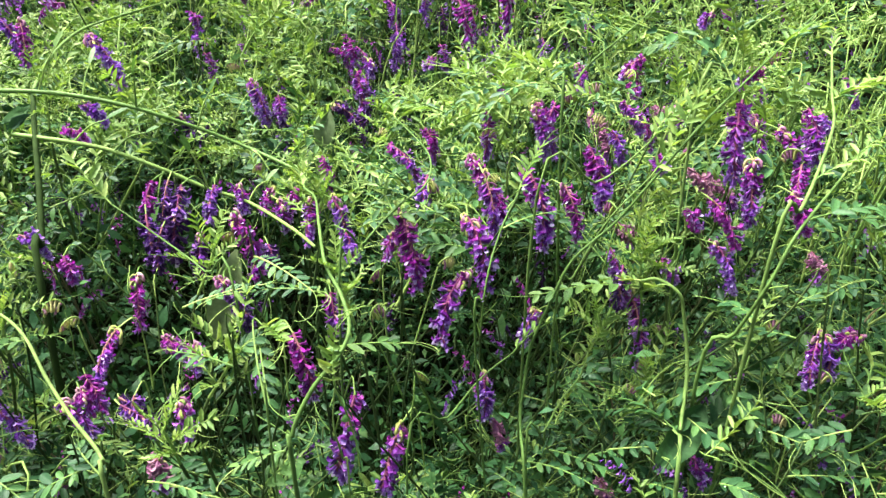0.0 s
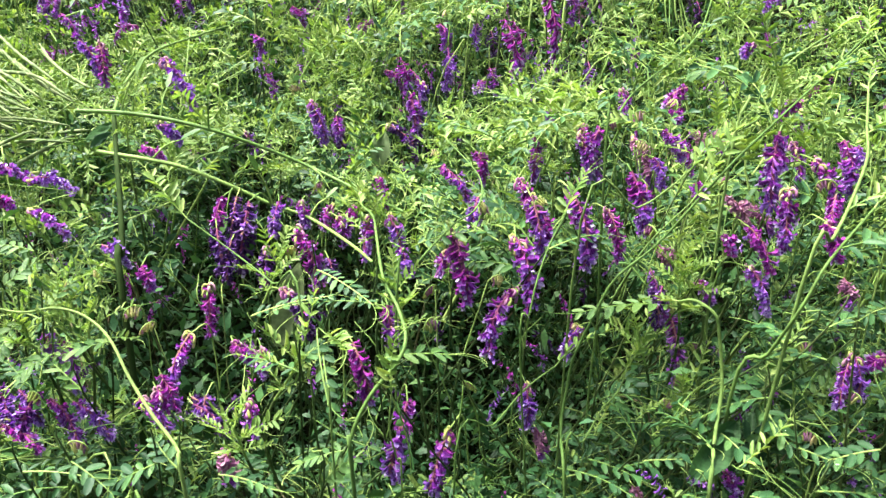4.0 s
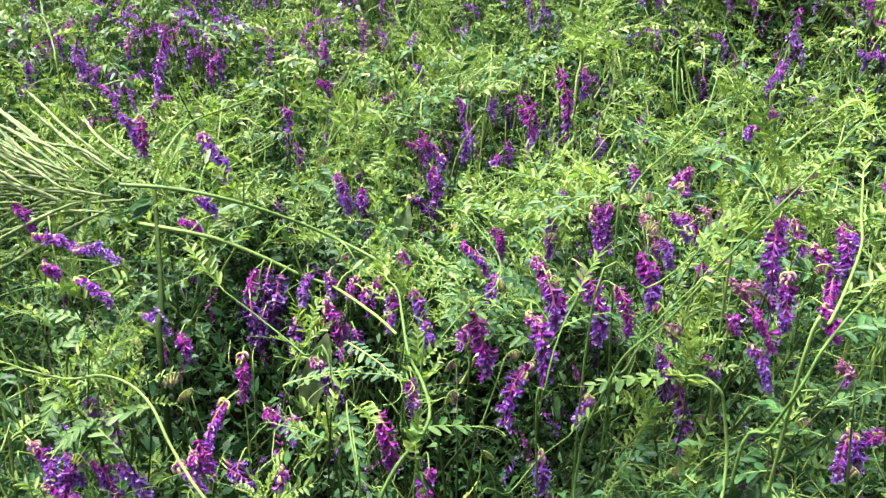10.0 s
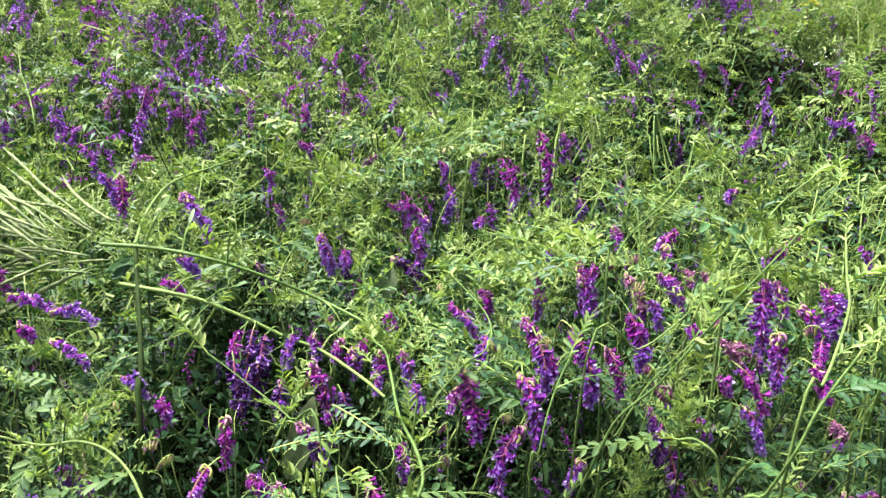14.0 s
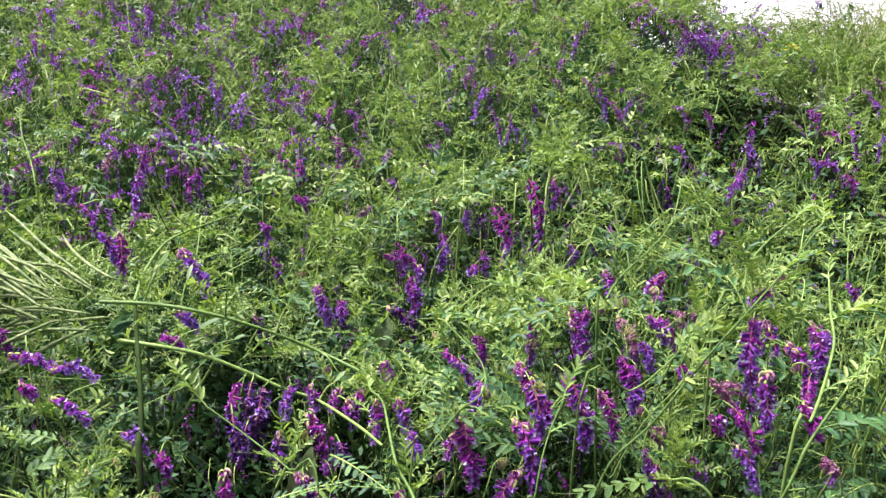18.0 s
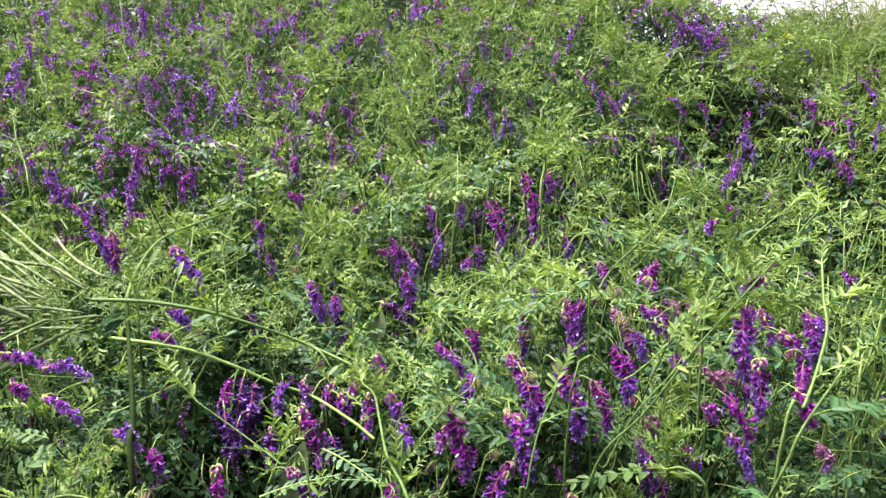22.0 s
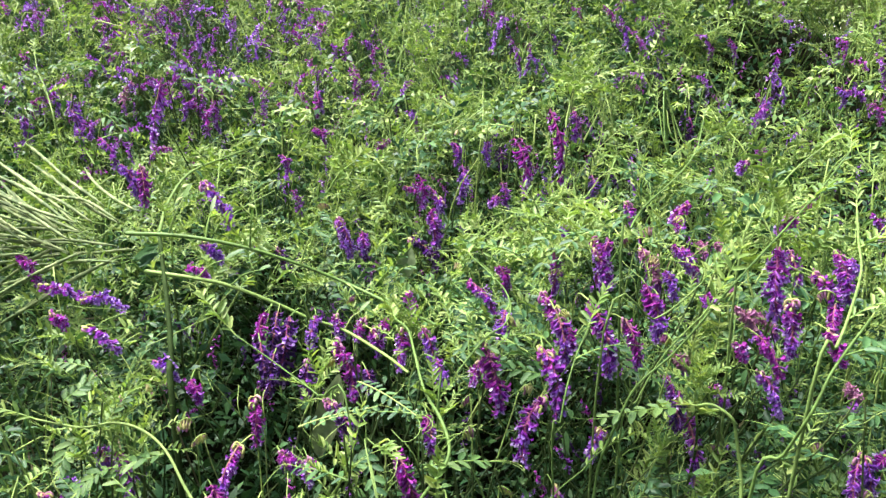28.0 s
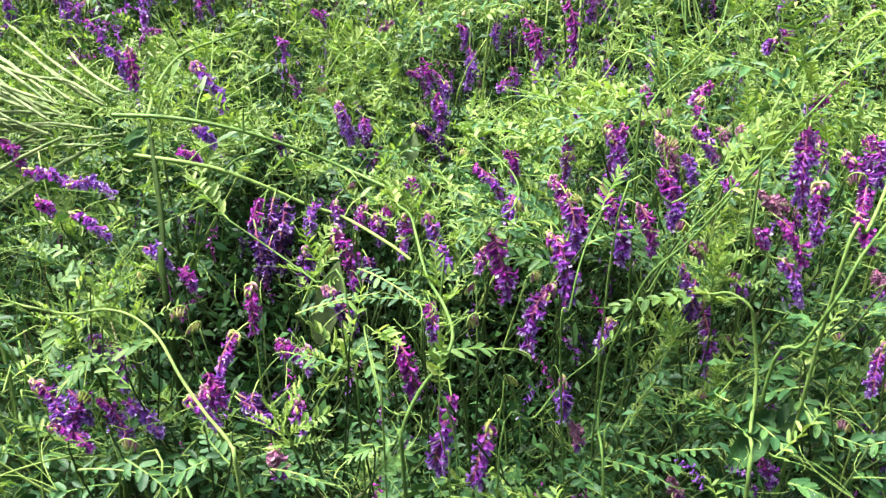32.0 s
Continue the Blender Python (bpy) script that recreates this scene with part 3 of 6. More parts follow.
def far_raceme_plant(top, end, hue):
    """The same, higher up the bank, with its flowers joined in one spike."""
    rng = random.Random(int(1e4 * (top[0] + 3 * top[1] + 7 * end[2])))
    top_v, end_v = Vector(top), Vector(end)
    length = max(0.035, (end_v - top_v).length)
    x, y = top[0] + rng.uniform(-0.1, 0.1), top[1] + rng.uniform(0.02, 0.12)
    plant = plant_at(x, y, PLANT_LABEL)
    o = plant.location
    line = smooth_path([local(plant, q) for q in (o, o.lerp(top_v, 0.6) + Vector((rng.uniform(-0.06, 0.06), 0, 0)), top_v + Vector((0.0, 0.012, 0.012)), top_v)], 4)
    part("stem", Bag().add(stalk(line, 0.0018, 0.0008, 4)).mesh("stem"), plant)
    turn = (top_v - end_v).to_track_quat("Z", "Y").to_matrix().to_4x4()
    k = length / 0.056
    part("raceme", rng.choice(FAR_RACEMES[hue]), plant, Matrix.Translation(local(plant, top)) @ turn @ Matrix.Diagonal((max(1.15, min(1.6, k)), max(1.15, min(1.6, k)), k, 1)))
    for j in range(2):
        i = len(line) - 4 - j
        hang_leaf(plant, MID_MESHES, line[i], rng)


crest_bag = Bag()


def crest_raceme(top, end, hue, count=22, wide=1.15):
    """A flower spike on the crest, joined with its neighbours."""
    rng = random.Random(int(1e4 * (top[0] + 3 * top[1] + 7 * end[2])))
    top_v, end_v = Vector(top), Vector(end)
    k = max(0.035, (end_v - top_v).length) / 0.056
    turn = (top_v - end_v).to_track_quat("Z", "Y").to_matrix().to_4x4()
    line, spots = raceme_spots(0.06, count, rng, rng.uniform(-0.15, 0.15))
    m = Matrix.Translation(top) @ turn @ Matrix.Diagonal((max(wide, min(1.6, k)), max(wide, min(1.6, k)), k, 1))
    for q, spot in spots:
        crest_bag.add(PLAIN_FLOWERS[hue_along(hue, q, rng)], m @ spot)
    foot = (top[0] + rng.uniform(-0.10, 0.10), top[1] + 0.07, top[2] - 0.15)
    bend = (top[0] + rng.uniform(-0.03, 0.03), top[1] + 0.04, top[2] - 0.05)
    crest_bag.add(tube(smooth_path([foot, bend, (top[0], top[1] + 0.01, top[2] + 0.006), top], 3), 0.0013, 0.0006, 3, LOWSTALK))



def bud_spike_mesh(rng):
    """A young spike curled over like a comb, with its buds in a row."""
    a = np.linspace(0, 1, 14)
    ang = 1.7 - 3.1 * a
    step = np.stack([np.cos(ang), np.zeros(14), np.sin(ang)], 1) * 0.0022
    line = np.cumsum(step, 0)
    bag = Bag().add(tube(line, 0.0009, 0.0005, 4, STALK))
    for i in range(3, 14):
        side = (-1) ** i
        out = np.array([math.sin(ang[i]), 0.45 * side, -math.cos(ang[i])]) * (-1)
        p = line[i]
        size = 0.0085 * (1 - 0.5 * i / 14) * rng.uniform(0.8, 1.2)
        droop = np.array([0.1, 0, -0.9]) * size
        bag.add(tube(np.array([p, p - out * size * 0.35 + droop * 0.1, p - out * size * 0.55 + droop * 0.4, p - out * size * 0.6 + droop * 0.75]), 0.0007, 0.0012, 5, BUD if rng.random() < 0.8 else PETAL_F))
    return bag.mesh("bud_spike")


BUD_SPIKES = [bud_spike_mesh(rng) for _ in range(4)]


def bud_plant(p):
    rng = random.Random(int(1e4 * (p[0] + 3 * p[1] + 7 * p[2])))
    plant = plant_at(p[0] + rng.uniform(-0.22, 0.22), p[1] + rng.uniform(0.06, 0.25), "vetch plant with a curled young yellowish flower head")
    o, tip = plant.location, Vector(p)
    line = smooth_path([local(plant, q) for q in (o, o.lerp(tip, 0.5) + Vector((rng.uniform(-0.14, 0.14), rng.uniform(0, 0.1), 0)), o.lerp(tip, 0.85), tip)], 5)
    part("stem", Bag().add(stalk(line, 0.0016, 0.0006, 4)).mesh("stem"), plant)
    part("bud_spike", rng.choice(BUD_SPIKES), plant, Matrix.Translation(line[-1]) @ pose(0, 0, 0, rng.uniform(-25, 25), rng.uniform(-25, 25), rng.uniform(-70, 70) + rng.choice((0, 180))) @ Matrix.Scale(rng.uniform(0.75, 1.05), 4), "curled yellow-green buds")
    for k in range(3):
        i = len(line) - 3 - 2 * k
        hang_leaf(plant, LEAF_MESHES, line[i], rng)


def bold_stem(radius, *pts):
    """A thick vetch stem in plain sight along the given line, rooted below, with leaves at its nodes."""
    rng = random.Random(int(1e4 * (pts[0][0] + 3 * pts[1][1])))
    low = min((pts[0], pts[-1]), key=lambda q: q[2])
    way_up = list(pts) if low == pts[0] else list(pts)[::-1]
    x, y = low[0] + rng.uniform(-0.05, 0.05), low[1] + 0.07
    plant = plant_at(x, y, "stout pale green vetch stem with leaves and tendrils at its nodes")
    root = [plant.location + Vector((0, 0, -0.02)), plant.location.lerp(Vector(low), 0.5) + Vector((0.01, 0.02, 0))]
    kinked = [np.array(q) + [rng.uniform(-0.0022, 0.0022), 0, rng.uniform(-0.0022, 0.0022)] for q in way_up]
    line = smooth_path([local(plant, q) for q in (*root, *kinked)], 5)
    part("stem", Bag().add(tube(line, radius, radius * 0.62, 8, STOUT)).mesh("stem"), plant, label="thick ridged pale green stem")
    for i in range(14, len(line) - 2, 5):
        for s in range(2):
            hang_leaf(plant, LEAF_MESHES + YOUNG_MESHES, line[i], rng, (-0.2, 0.8), (-0.3, 0.5))
    part("leaf", rng.choice(YOUNG_MESHES), plant, Matrix.Translation(line[-1]) @ leaf_turn(Vector(line[-1] - line[-3]), rng))


def shoot_plant(p):
    """A growing tip: a tuft of folded bright young leaves round the end of a stem."""
    rng = random.Random(int(1e4 * (p[0] + 3 * p[1] + 7 * p[2])))
    plant = plant_at(p[0] + rng.uniform(-0.22, 0.22), p[1] + rng.uniform(0.06, 0.25), "vetch plant with a bright yellow-green growing tip")
    o, tip = plant.location, Vector(p)
    line = smooth_path([local(plant, q) for q in (o, o.lerp(tip, 0.5) + Vector((rng.uniform(-0.14, 0.14), rng.uniform(0, 0.1), 0)), o.lerp(tip, 0.88) + Vector((rng.uniform(-0.02, 0.02), 0, 0)), tip)], 6)
    part("stem", Bag().add(stalk(line, 0.0020, 0.0010, 6)).mesh("stem"), plant)
    for k in range(9):
        a = k * 2.4 + rng.uniform(-0.4, 0.4)
        way = Vector((math.cos(a), math.sin(a) - 0.2, 0.15 + 0.12 * k))
        part("leaf", rng.choice(YOUNG_MESHES), plant, Matrix.Translation(line[-1 - (8 - k) // 3]) @ leaf_turn(way, rng) @ Matrix.Scale(rng.uniform(0.45, 0.8), 4), "bright folded young leaf")


def bold_leaf(base, tip, size, young):
    """A leaf that stands out singly, on a thin stem of its own."""
    rng = random.Random(int(1e4 * (base[0] + 3 * tip[1])))
    plant = plant_at(base[0] + rng.uniform(-0.22, 0.22), base[1] + rng.uniform(0.06, 0.25), LEAFY_LABEL)
    o, b = plant.location, Vector(base)
    line = smooth_path([local(plant, q) for q in (o, o.lerp(b, 0.55) + Vector((rng.uniform(-0.14, 0.14), rng.uniform(0, 0.1), 0)), b, b + Vector((rng.uniform(-0.012, 0.012), 0.012, 0.02)))], 5)
    hang_leaf(plant, YOUNG_MESHES, line[-2], rng, (-0.2, 0.9), (0.1, 0.9), rng.uniform(0.6, 0.9))
    part("stem", Bag().add(stalk(line, 0.0016, 0.0004, 5)).mesh("stem"), plant)
    way = Vector(tip) - b
    pieced_leaf(plant, local(plant, base), way, rng, way.length * 1.05, max(5, min(9, int(way.length / (size * 0.6)))), size * 0.78, 0.43, 0.35, young)


# ---------------------------------------------------------------- the bank
def bank_sheet():
    xs = np.concatenate([[-3000, -400, -60, -15], np.linspace(-6, 6, 61), [15, 60, 400, 3000]])
    ys = np.concatenate([[-3000, -400, -60, -10, -3], np.linspace(-1, 8, 61), [12, 30, 120, 600, 3000]])
    v = [(x, y, ground_height(x, y)) for y in ys for x in xs]
    n, f = len(xs), []
    for j in range(len(ys) - 1):
        for i in range(n - 1):
            a = j * n + i
            f += [(a, a + 1, a + n + 1), (a, a + n + 1, a + n)]
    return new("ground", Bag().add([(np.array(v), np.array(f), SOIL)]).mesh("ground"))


def haze_backdrop():
    """The white overcast sky low over the crest, far behind everything."""
    m = bpy.data.materials.new("white_haze")
    m.use_nodes = True
    n, l = m.node_tree.nodes, m.node_tree.links
    n.clear()
    glow, out, cloud = n.new("ShaderNodeEmission"), n.new("ShaderNodeOutputMaterial"), n.new("ShaderNodeTexNoise")
    cloud.inputs["Scale"].default_value = 0.004
    where = n.new("ShaderNodeNewGeometry")
    l.new(where.outputs["Position"], cloud.inputs["Vector"])
    l.new(ramp(m.node_tree, cloud.outputs["Fac"], [(0.3, (0.86, 0.90, 0.97)), (0.7, (1.0, 1.0, 1.0))]), glow.inputs["Color"])
    glow.inputs["Strength"].default_value = 0.62
    l.new(glow.outputs[0], out.inputs["Surface"])
    v, f = [], []
    for i in range(25):
        a = math.pi * (0.12 + 0.76 * i / 24)
        v += [(900 * math.cos(a), 900 * math.sin(a), -40), (900 * math.cos(a), 900 * math.sin(a), 260)]
        if i:
            k = 2 * i
            f += [(k - 2, k, k + 1), (k - 2, k + 1, k - 1)]
    return new("backdrop", Bag().add([(np.array(v, float), np.array(f), m)]).mesh("backdrop"))


tagged(haze_backdrop(), "plain white overcast sky low over the crest", "sky", kind="structure")
tagged(bank_sheet(), "soil bank with withered litter, blackened to carry the shade under the vetch", "ground", kind="structure")

# ---------------------------------------------------------------- flowering plants, one by one
spike((-0.507, 0.975, 1.161), (-0.483, 0.961, 1.117), VIOLET)
spike((-0.471, 0.951, 1.161), (-0.460, 0.934, 1.112), MAGENTA)
spike((-0.365, 0.880, 1.152), (-0.331, 0.864, 1.102), VIOLET)
spike((-0.335, 0.774, 1.104), (-0.314, 0.768, 1.085), VIOLET)
spike((-0.541, 0.772, 1.091), (-0.517, 0.762, 1.059), MAGENTA)
spike((-0.493, 0.721, 1.068), (-0.445, 0.720, 1.056), PURPLE)
spike((-0.438, 0.703, 1.063), (-0.393, 0.702, 1.052), VIOLET)
spike((-0.468, 0.694, 1.050), (-0.454, 0.689, 1.036), MAGENTA)
spike((-0.424, 0.673, 1.042), (-0.390, 0.667, 1.018), PURPLE)
spike((-0.348, 0.647, 1.018), (-0.324, 0.643, 1.001), VIOLET)
spike((-0.306, 0.631, 1.005), (-0.298, 0.625, 0.986), MAGENTA)
spike((-0.341, 0.739, 1.087), (-0.318, 0.737, 1.076), MAGENTA)
spike((-0.250, 0.699, 1.050), (-0.256, 0.687, 1.016), MAGENTA)
spike((-0.237, 0.701, 1.050), (-0.239, 0.685, 1.005), SHADOWED)
spike((-0.223, 0.692, 1.048), (-0.225, 0.669, 0.983), SHADOWED)
spike((-0.247, 0.666, 1.030), (-0.242, 0.652, 0.989), SHADOWED)
spike((-0.232, 0.659, 1.021), (-0.234, 0.647, 0.986), SHADOWED)
spike((-0.240, 0.612, 0.997), (-0.235, 0.597, 0.954), MAGENTA)
spike((-0.210, 0.917, 1.100), (-0.195, 0.901, 1.054), VIOLET)
spike((-0.181, 0.918, 1.084), (-0.176, 0.909, 1.058), PURPLE)
spike((-0.088, 1.015, 1.109), (-0.083, 1.009, 1.092), VIOLET)
spike((-0.096, 0.959, 1.104), (-0.088, 0.941, 1.053), PURPLE)
spike((-0.010, 0.984, 1.118), (-0.014, 0.978, 1.104), PURPLE)
spike((0.064, 0.833, 1.112), (0.063, 0.829, 1.100), VIOLET)
spike((0.195, 0.799, 1.142), (0.171, 0.792, 1.126), MAGENTA)
spike((0.287, 0.910, 1.174), (0.278, 0.905, 1.161), PURPLE)
spike((0.274, 0.715, 1.146), (0.256, 0.709, 1.132), MAGENTA)
spike((0.084, 0.729, 1.108), (0.095, 0.716, 1.069), PURPLE)
spike((0.160, 0.725, 1.115), (0.176, 0.717, 1.090), PURPLE)
spike((0.149, 0.702, 1.095), (0.158, 0.693, 1.068), VIOLET)
spike((0.127, 0.686, 1.086), (0.138, 0.668, 1.032), PURPLE)
spike((0.070, 0.662, 1.077), (0.092, 0.639, 1.010), PURPLE)
spike((0.105, 0.664, 1.057), (0.116, 0.649, 1.013), MAGENTA)
spike((0.178, 0.667, 1.081), (0.185, 0.664, 1.071), PURPLE)
spike((0.196, 0.626, 1.050), (0.206, 0.621, 1.036), MAGENTA)
spike((0.196, 0.636, 1.081), (0.220, 0.626, 1.052), FADED)
spike((0.212, 0.613, 1.061), (0.230, 0.601, 1.025), MAGENTA)
spike((0.242, 0.662, 1.129), (0.231, 0.640, 1.067), PURPLE)
spike((0.243, 0.624, 1.090), (0.238, 0.607, 1.042), PURPLE)
spike((0.214, 0.606, 1.029), (0.231, 0.594, 0.992), VIOLET)
spike((0.267, 0.644, 1.110), (0.287, 0.630, 1.069), PURPLE)
spike((0.295, 0.661, 1.123), (0.301, 0.646, 1.079), PURPLE)
spike((0.281, 0.625, 1.086), (0.276, 0.615, 1.061), MAGENTA)
spike((0.269, 0.607, 1.069), (0.279, 0.597, 1.040), MAGENTA)
spike((0.149, 0.659, 1.026), (0.163, 0.654, 1.009), FADED)
spike((0.148, 0.667, 1.001), (0.156, 0.652, 0.959), VIOLET)
spike((0.163, 0.667, 0.970), (0.178, 0.642, 0.898), PURPLE)
spike((0.185, 0.642, 1.001), (0.197, 0.636, 0.980), PURPLE)
spike((0.043, 0.736, 1.104), (0.046, 0.723, 1.065), PURPLE)
spike((0.028, 0.674, 1.079), (0.038, 0.664, 1.050), MAGENTA)
spike((0.037, 0.648, 1.072), (0.046, 0.630, 1.022), PURPLE)
spike((0.024, 0.618, 1.045), (0.042, 0.599, 0.988), PURPLE)
spike((0.047, 0.645, 1.057), (0.052, 0.639, 1.038), MAGENTA)
spike((-0.045, 0.728, 1.076), (-0.016, 0.719, 1.045), PURPLE)
spike((-0.013, 0.754, 1.085), (-0.002, 0.744, 1.056), MAGENTA)
spike((-0.008, 0.660, 1.067), (-0.013, 0.651, 1.040), VIOLET)
spike((-0.028, 0.610, 1.051), (-0.015, 0.590, 0.994), MAGENTA)
spike((-0.032, 0.609, 1.034), (-0.040, 0.603, 1.018), MAGENTA)
spike((-0.111, 0.765, 1.055), (-0.104, 0.754, 1.024), MAGENTA)
spike((-0.107, 0.675, 1.040), (-0.111, 0.661, 1.003), PURPLE)
spike((-0.154, 0.732, 1.033), (-0.161, 0.725, 1.013), MAGENTA)
spike((-0.142, 0.703, 1.031), (-0.134, 0.695, 1.006), PURPLE)
spike((-0.130, 0.726, 1.036), (-0.133, 0.719, 1.017), MAGENTA)
spike((-0.184, 0.732, 1.035), (-0.178, 0.724, 1.013), PURPLE)
spike((-0.175, 0.670, 1.029), (-0.149, 0.654, 0.979), MAGENTA)
spike((-0.202, 0.719, 1.040), (-0.206, 0.707, 1.008), VIOLET)
spike((-0.200, 0.656, 1.015), (-0.199, 0.644, 0.980), SHADOWED)
spike((-0.170, 0.597, 1.001), (-0.148, 0.586, 0.966), PURPLE)
spike((-0.088, 0.660, 1.047), (-0.074, 0.649, 1.015), VIOLET)
spike((-0.140, 0.643, 1.012), (-0.136, 0.637, 0.995), SHADOWED)
spike((0.022, 0.593, 1.009), (-0.001, 0.574, 0.958), PURPLE)
spike((-0.073, 0.618, 1.034), (-0.066, 0.610, 1.011), VIOLET)
spike((0.312, 0.672, 1.115), (0.315, 0.669, 1.105), VIOLET)
spike((-0.245, 0.573, 0.969), (-0.258, 0.556, 0.923), PURPLE)
spike((-0.207, 0.568, 0.964), (-0.194, 0.564, 0.950), MAGENTA)
spike((-0.180, 0.555, 0.966), (-0.179, 0.548, 0.947), PURPLE)
spike((-0.356, 0.570, 0.963), (-0.336, 0.556, 0.920), PURPLE)
spike((-0.363, 0.537, 0.930), (-0.375, 0.522, 0.890), PURPLE)
spike((-0.353, 0.536, 0.925), (-0.327, 0.525, 0.892), PURPLE)
spike((-0.390, 0.521, 0.909), (-0.357, 0.516, 0.889), MAGENTA)
spike((-0.334, 0.535, 0.923), (-0.300, 0.527, 0.896), VIOLET)
spike((-0.277, 0.533, 0.929), (-0.251, 0.526, 0.904), PURPLE)
spike((-0.230, 0.526, 0.931), (-0.203, 0.519, 0.907), SHADOWED)
spike((-0.185, 0.520, 0.937), (-0.176, 0.512, 0.914), PURPLE)
spike((-0.266, 0.543, 0.933), (-0.257, 0.538, 0.919), MAGENTA)
spike((-0.198, 0.501, 0.905), (-0.193, 0.494, 0.882), FADED)
spike((-0.100, 0.527, 0.990), (-0.088, 0.511, 0.944), MAGENTA)
spike((-0.077, 0.559, 1.007), (-0.074, 0.548, 0.978), PURPLE)
spike((-0.059, 0.531, 0.937), (-0.067, 0.509, 0.876), PURPLE)
spike((-0.027, 0.552, 0.899), (-0.037, 0.532, 0.846), PURPLE)
spike((0.039, 0.628, 0.900), (0.043, 0.614, 0.861), VIOLET)
spike((0.049, 0.621, 0.859), (0.057, 0.612, 0.833), FADED)
spike((-0.164, 0.591, 1.001), (-0.145, 0.579, 0.965), SHADOWED)
spike((0.085, 0.647, 0.951), (0.074, 0.637, 0.925), VIOLET)
spike((0.295, 0.576, 0.965), (0.283, 0.561, 0.927), PURPLE)
spike((-0.390, 0.533, 0.925), (-0.384, 0.524, 0.899), VIOLET)
spike((-0.222, 0.534, 0.934), (-0.223, 0.528, 0.917), SHADOWED)
spike((0.296, 0.575, 0.968), (0.301, 0.563, 0.934), VIOLET)
spike((0.327, 0.575, 0.965), (0.305, 0.572, 0.959), MAGENTA)
spike((0.281, 0.585, 1.030), (0.287, 0.577, 1.010), FADED)
spike((0.203, 0.558, 0.864), (0.215, 0.552, 0.845), PURPLE)
spike((0.136, 0.582, 0.827), (0.143, 0.575, 0.807), FADED)
spike((-0.375, 0.577, 0.963), (-0.363, 0.570, 0.941), VIOLET)
# smaller ones up the bank
spike((-0.139, 1.051, 1.119), (-0.124, 1.047, 1.102), MAGENTA)
spike((-0.120, 1.057, 1.135), (-0.106, 1.042, 1.089), MAGENTA)
spike((-0.057, 1.062, 1.148), (-0.052, 1.044, 1.098), VIOLET)
spike((-0.314, 1.067, 1.161), (-0.301, 1.056, 1.129), PURPLE)
spike((0.016, 1.076, 1.183), (0.038, 1.049, 1.105), MAGENTA)
spike((-0.482, 1.092, 1.168), (-0.514, 1.084, 1.150), MAGENTA)
spike((-0.599, 1.110, 1.182), (-0.564, 1.096, 1.137), PURPLE)
spike((-0.020, 1.136, 1.172), (-0.022, 1.127, 1.146), VIOLET)
spike((0.071, 1.140, 1.218), (0.091, 1.106, 1.119), MAGENTA)
spike((-0.073, 1.144, 1.170), (-0.064, 1.135, 1.143), PURPLE)
spike((-0.169, 1.157, 1.174), (-0.186, 1.152, 1.145), MAGENTA)
spike((-0.176, 1.160, 1.173), (-0.185, 1.150, 1.147), MAGENTA)
spike((-0.290, 1.184, 1.189), (-0.281, 1.179, 1.173), MAGENTA)
spike((0.402, 1.191, 1.222), (0.385, 1.177, 1.185), PURPLE)
spike((0.111, 1.195, 1.212), (0.118, 1.180, 1.169), PURPLE)
spike((0.566, 1.204, 1.221), (0.578, 1.200, 1.191), MAGENTA)
spike((-0.762, 1.204, 1.207), (-0.754, 1.198, 1.161), VIOLET)
spike((-0.643, 1.211, 1.199), (-0.652, 1.207, 1.177), PURPLE)
spike((-0.767, 1.213, 1.207), (-0.756, 1.198, 1.164), VIOLET)
spike((-0.694, 1.222, 1.214), (-0.679, 1.216, 1.174), VIOLET)
spike((-0.462, 1.231, 1.222), (-0.469, 1.223, 1.173), MAGENTA)
spike((-0.150, 1.236, 1.210), (-0.141, 1.234, 1.192), VIOLET)
spike((-0.469, 1.248, 1.228), (-0.459, 1.231, 1.178), PURPLE)
spike((-0.703, 1.250, 1.237), (-0.691, 1.225, 1.166), VIOLET)
spike((0.430, 1.257, 1.227), (0.421, 1.253, 1.203), VIOLET)
spike((-0.501, 1.263, 1.230), (-0.520, 1.257, 1.195), PURPLE)
spike((-0.558, 1.272, 1.263), (-0.559, 1.234, 1.155), PURPLE)
spike((-0.771, 1.272, 1.230), (-0.777, 1.269, 1.209), MAGENTA)
spike((-0.303, 1.277, 1.240), (-0.296, 1.263, 1.198), MAGENTA)
spike((0.560, 1.290, 1.234), (0.588, 1.289, 1.221), PURPLE)
spike((0.549, 1.294, 1.241), (0.557, 1.285, 1.215), VIOLET)
spike((-0.620, 1.299, 1.257), (-0.634, 1.290, 1.203), FADED)
spike((-0.307, 1.304, 1.265), (-0.303, 1.295, 1.202), VIOLET)
spike((0.457, 1.314, 1.262), (0.463, 1.296, 1.212), VIOLET)
spike((-0.219, 1.322, 1.255), (-0.207, 1.320, 1.234), VIOLET)
spike((-0.146, 1.325, 1.254), (-0.158, 1.321, 1.233), PURPLE)
spike((-0.606, 1.331, 1.266), (-0.594, 1.327, 1.232), PURPLE)
spike((-0.556, 1.332, 1.266), (-0.560, 1.327, 1.232), MAGENTA)
spike((0.328, 1.336, 1.260), (0.348, 1.333, 1.241), PURPLE)
spike((-0.750, 1.342, 1.266), (-0.756, 1.339, 1.242), MAGENTA)
spike((0.223, 1.343, 1.265), (0.243, 1.341, 1.246), PURPLE)
spike((-0.259, 1.357, 1.274), (-0.249, 1.354, 1.250), MAGENTA)
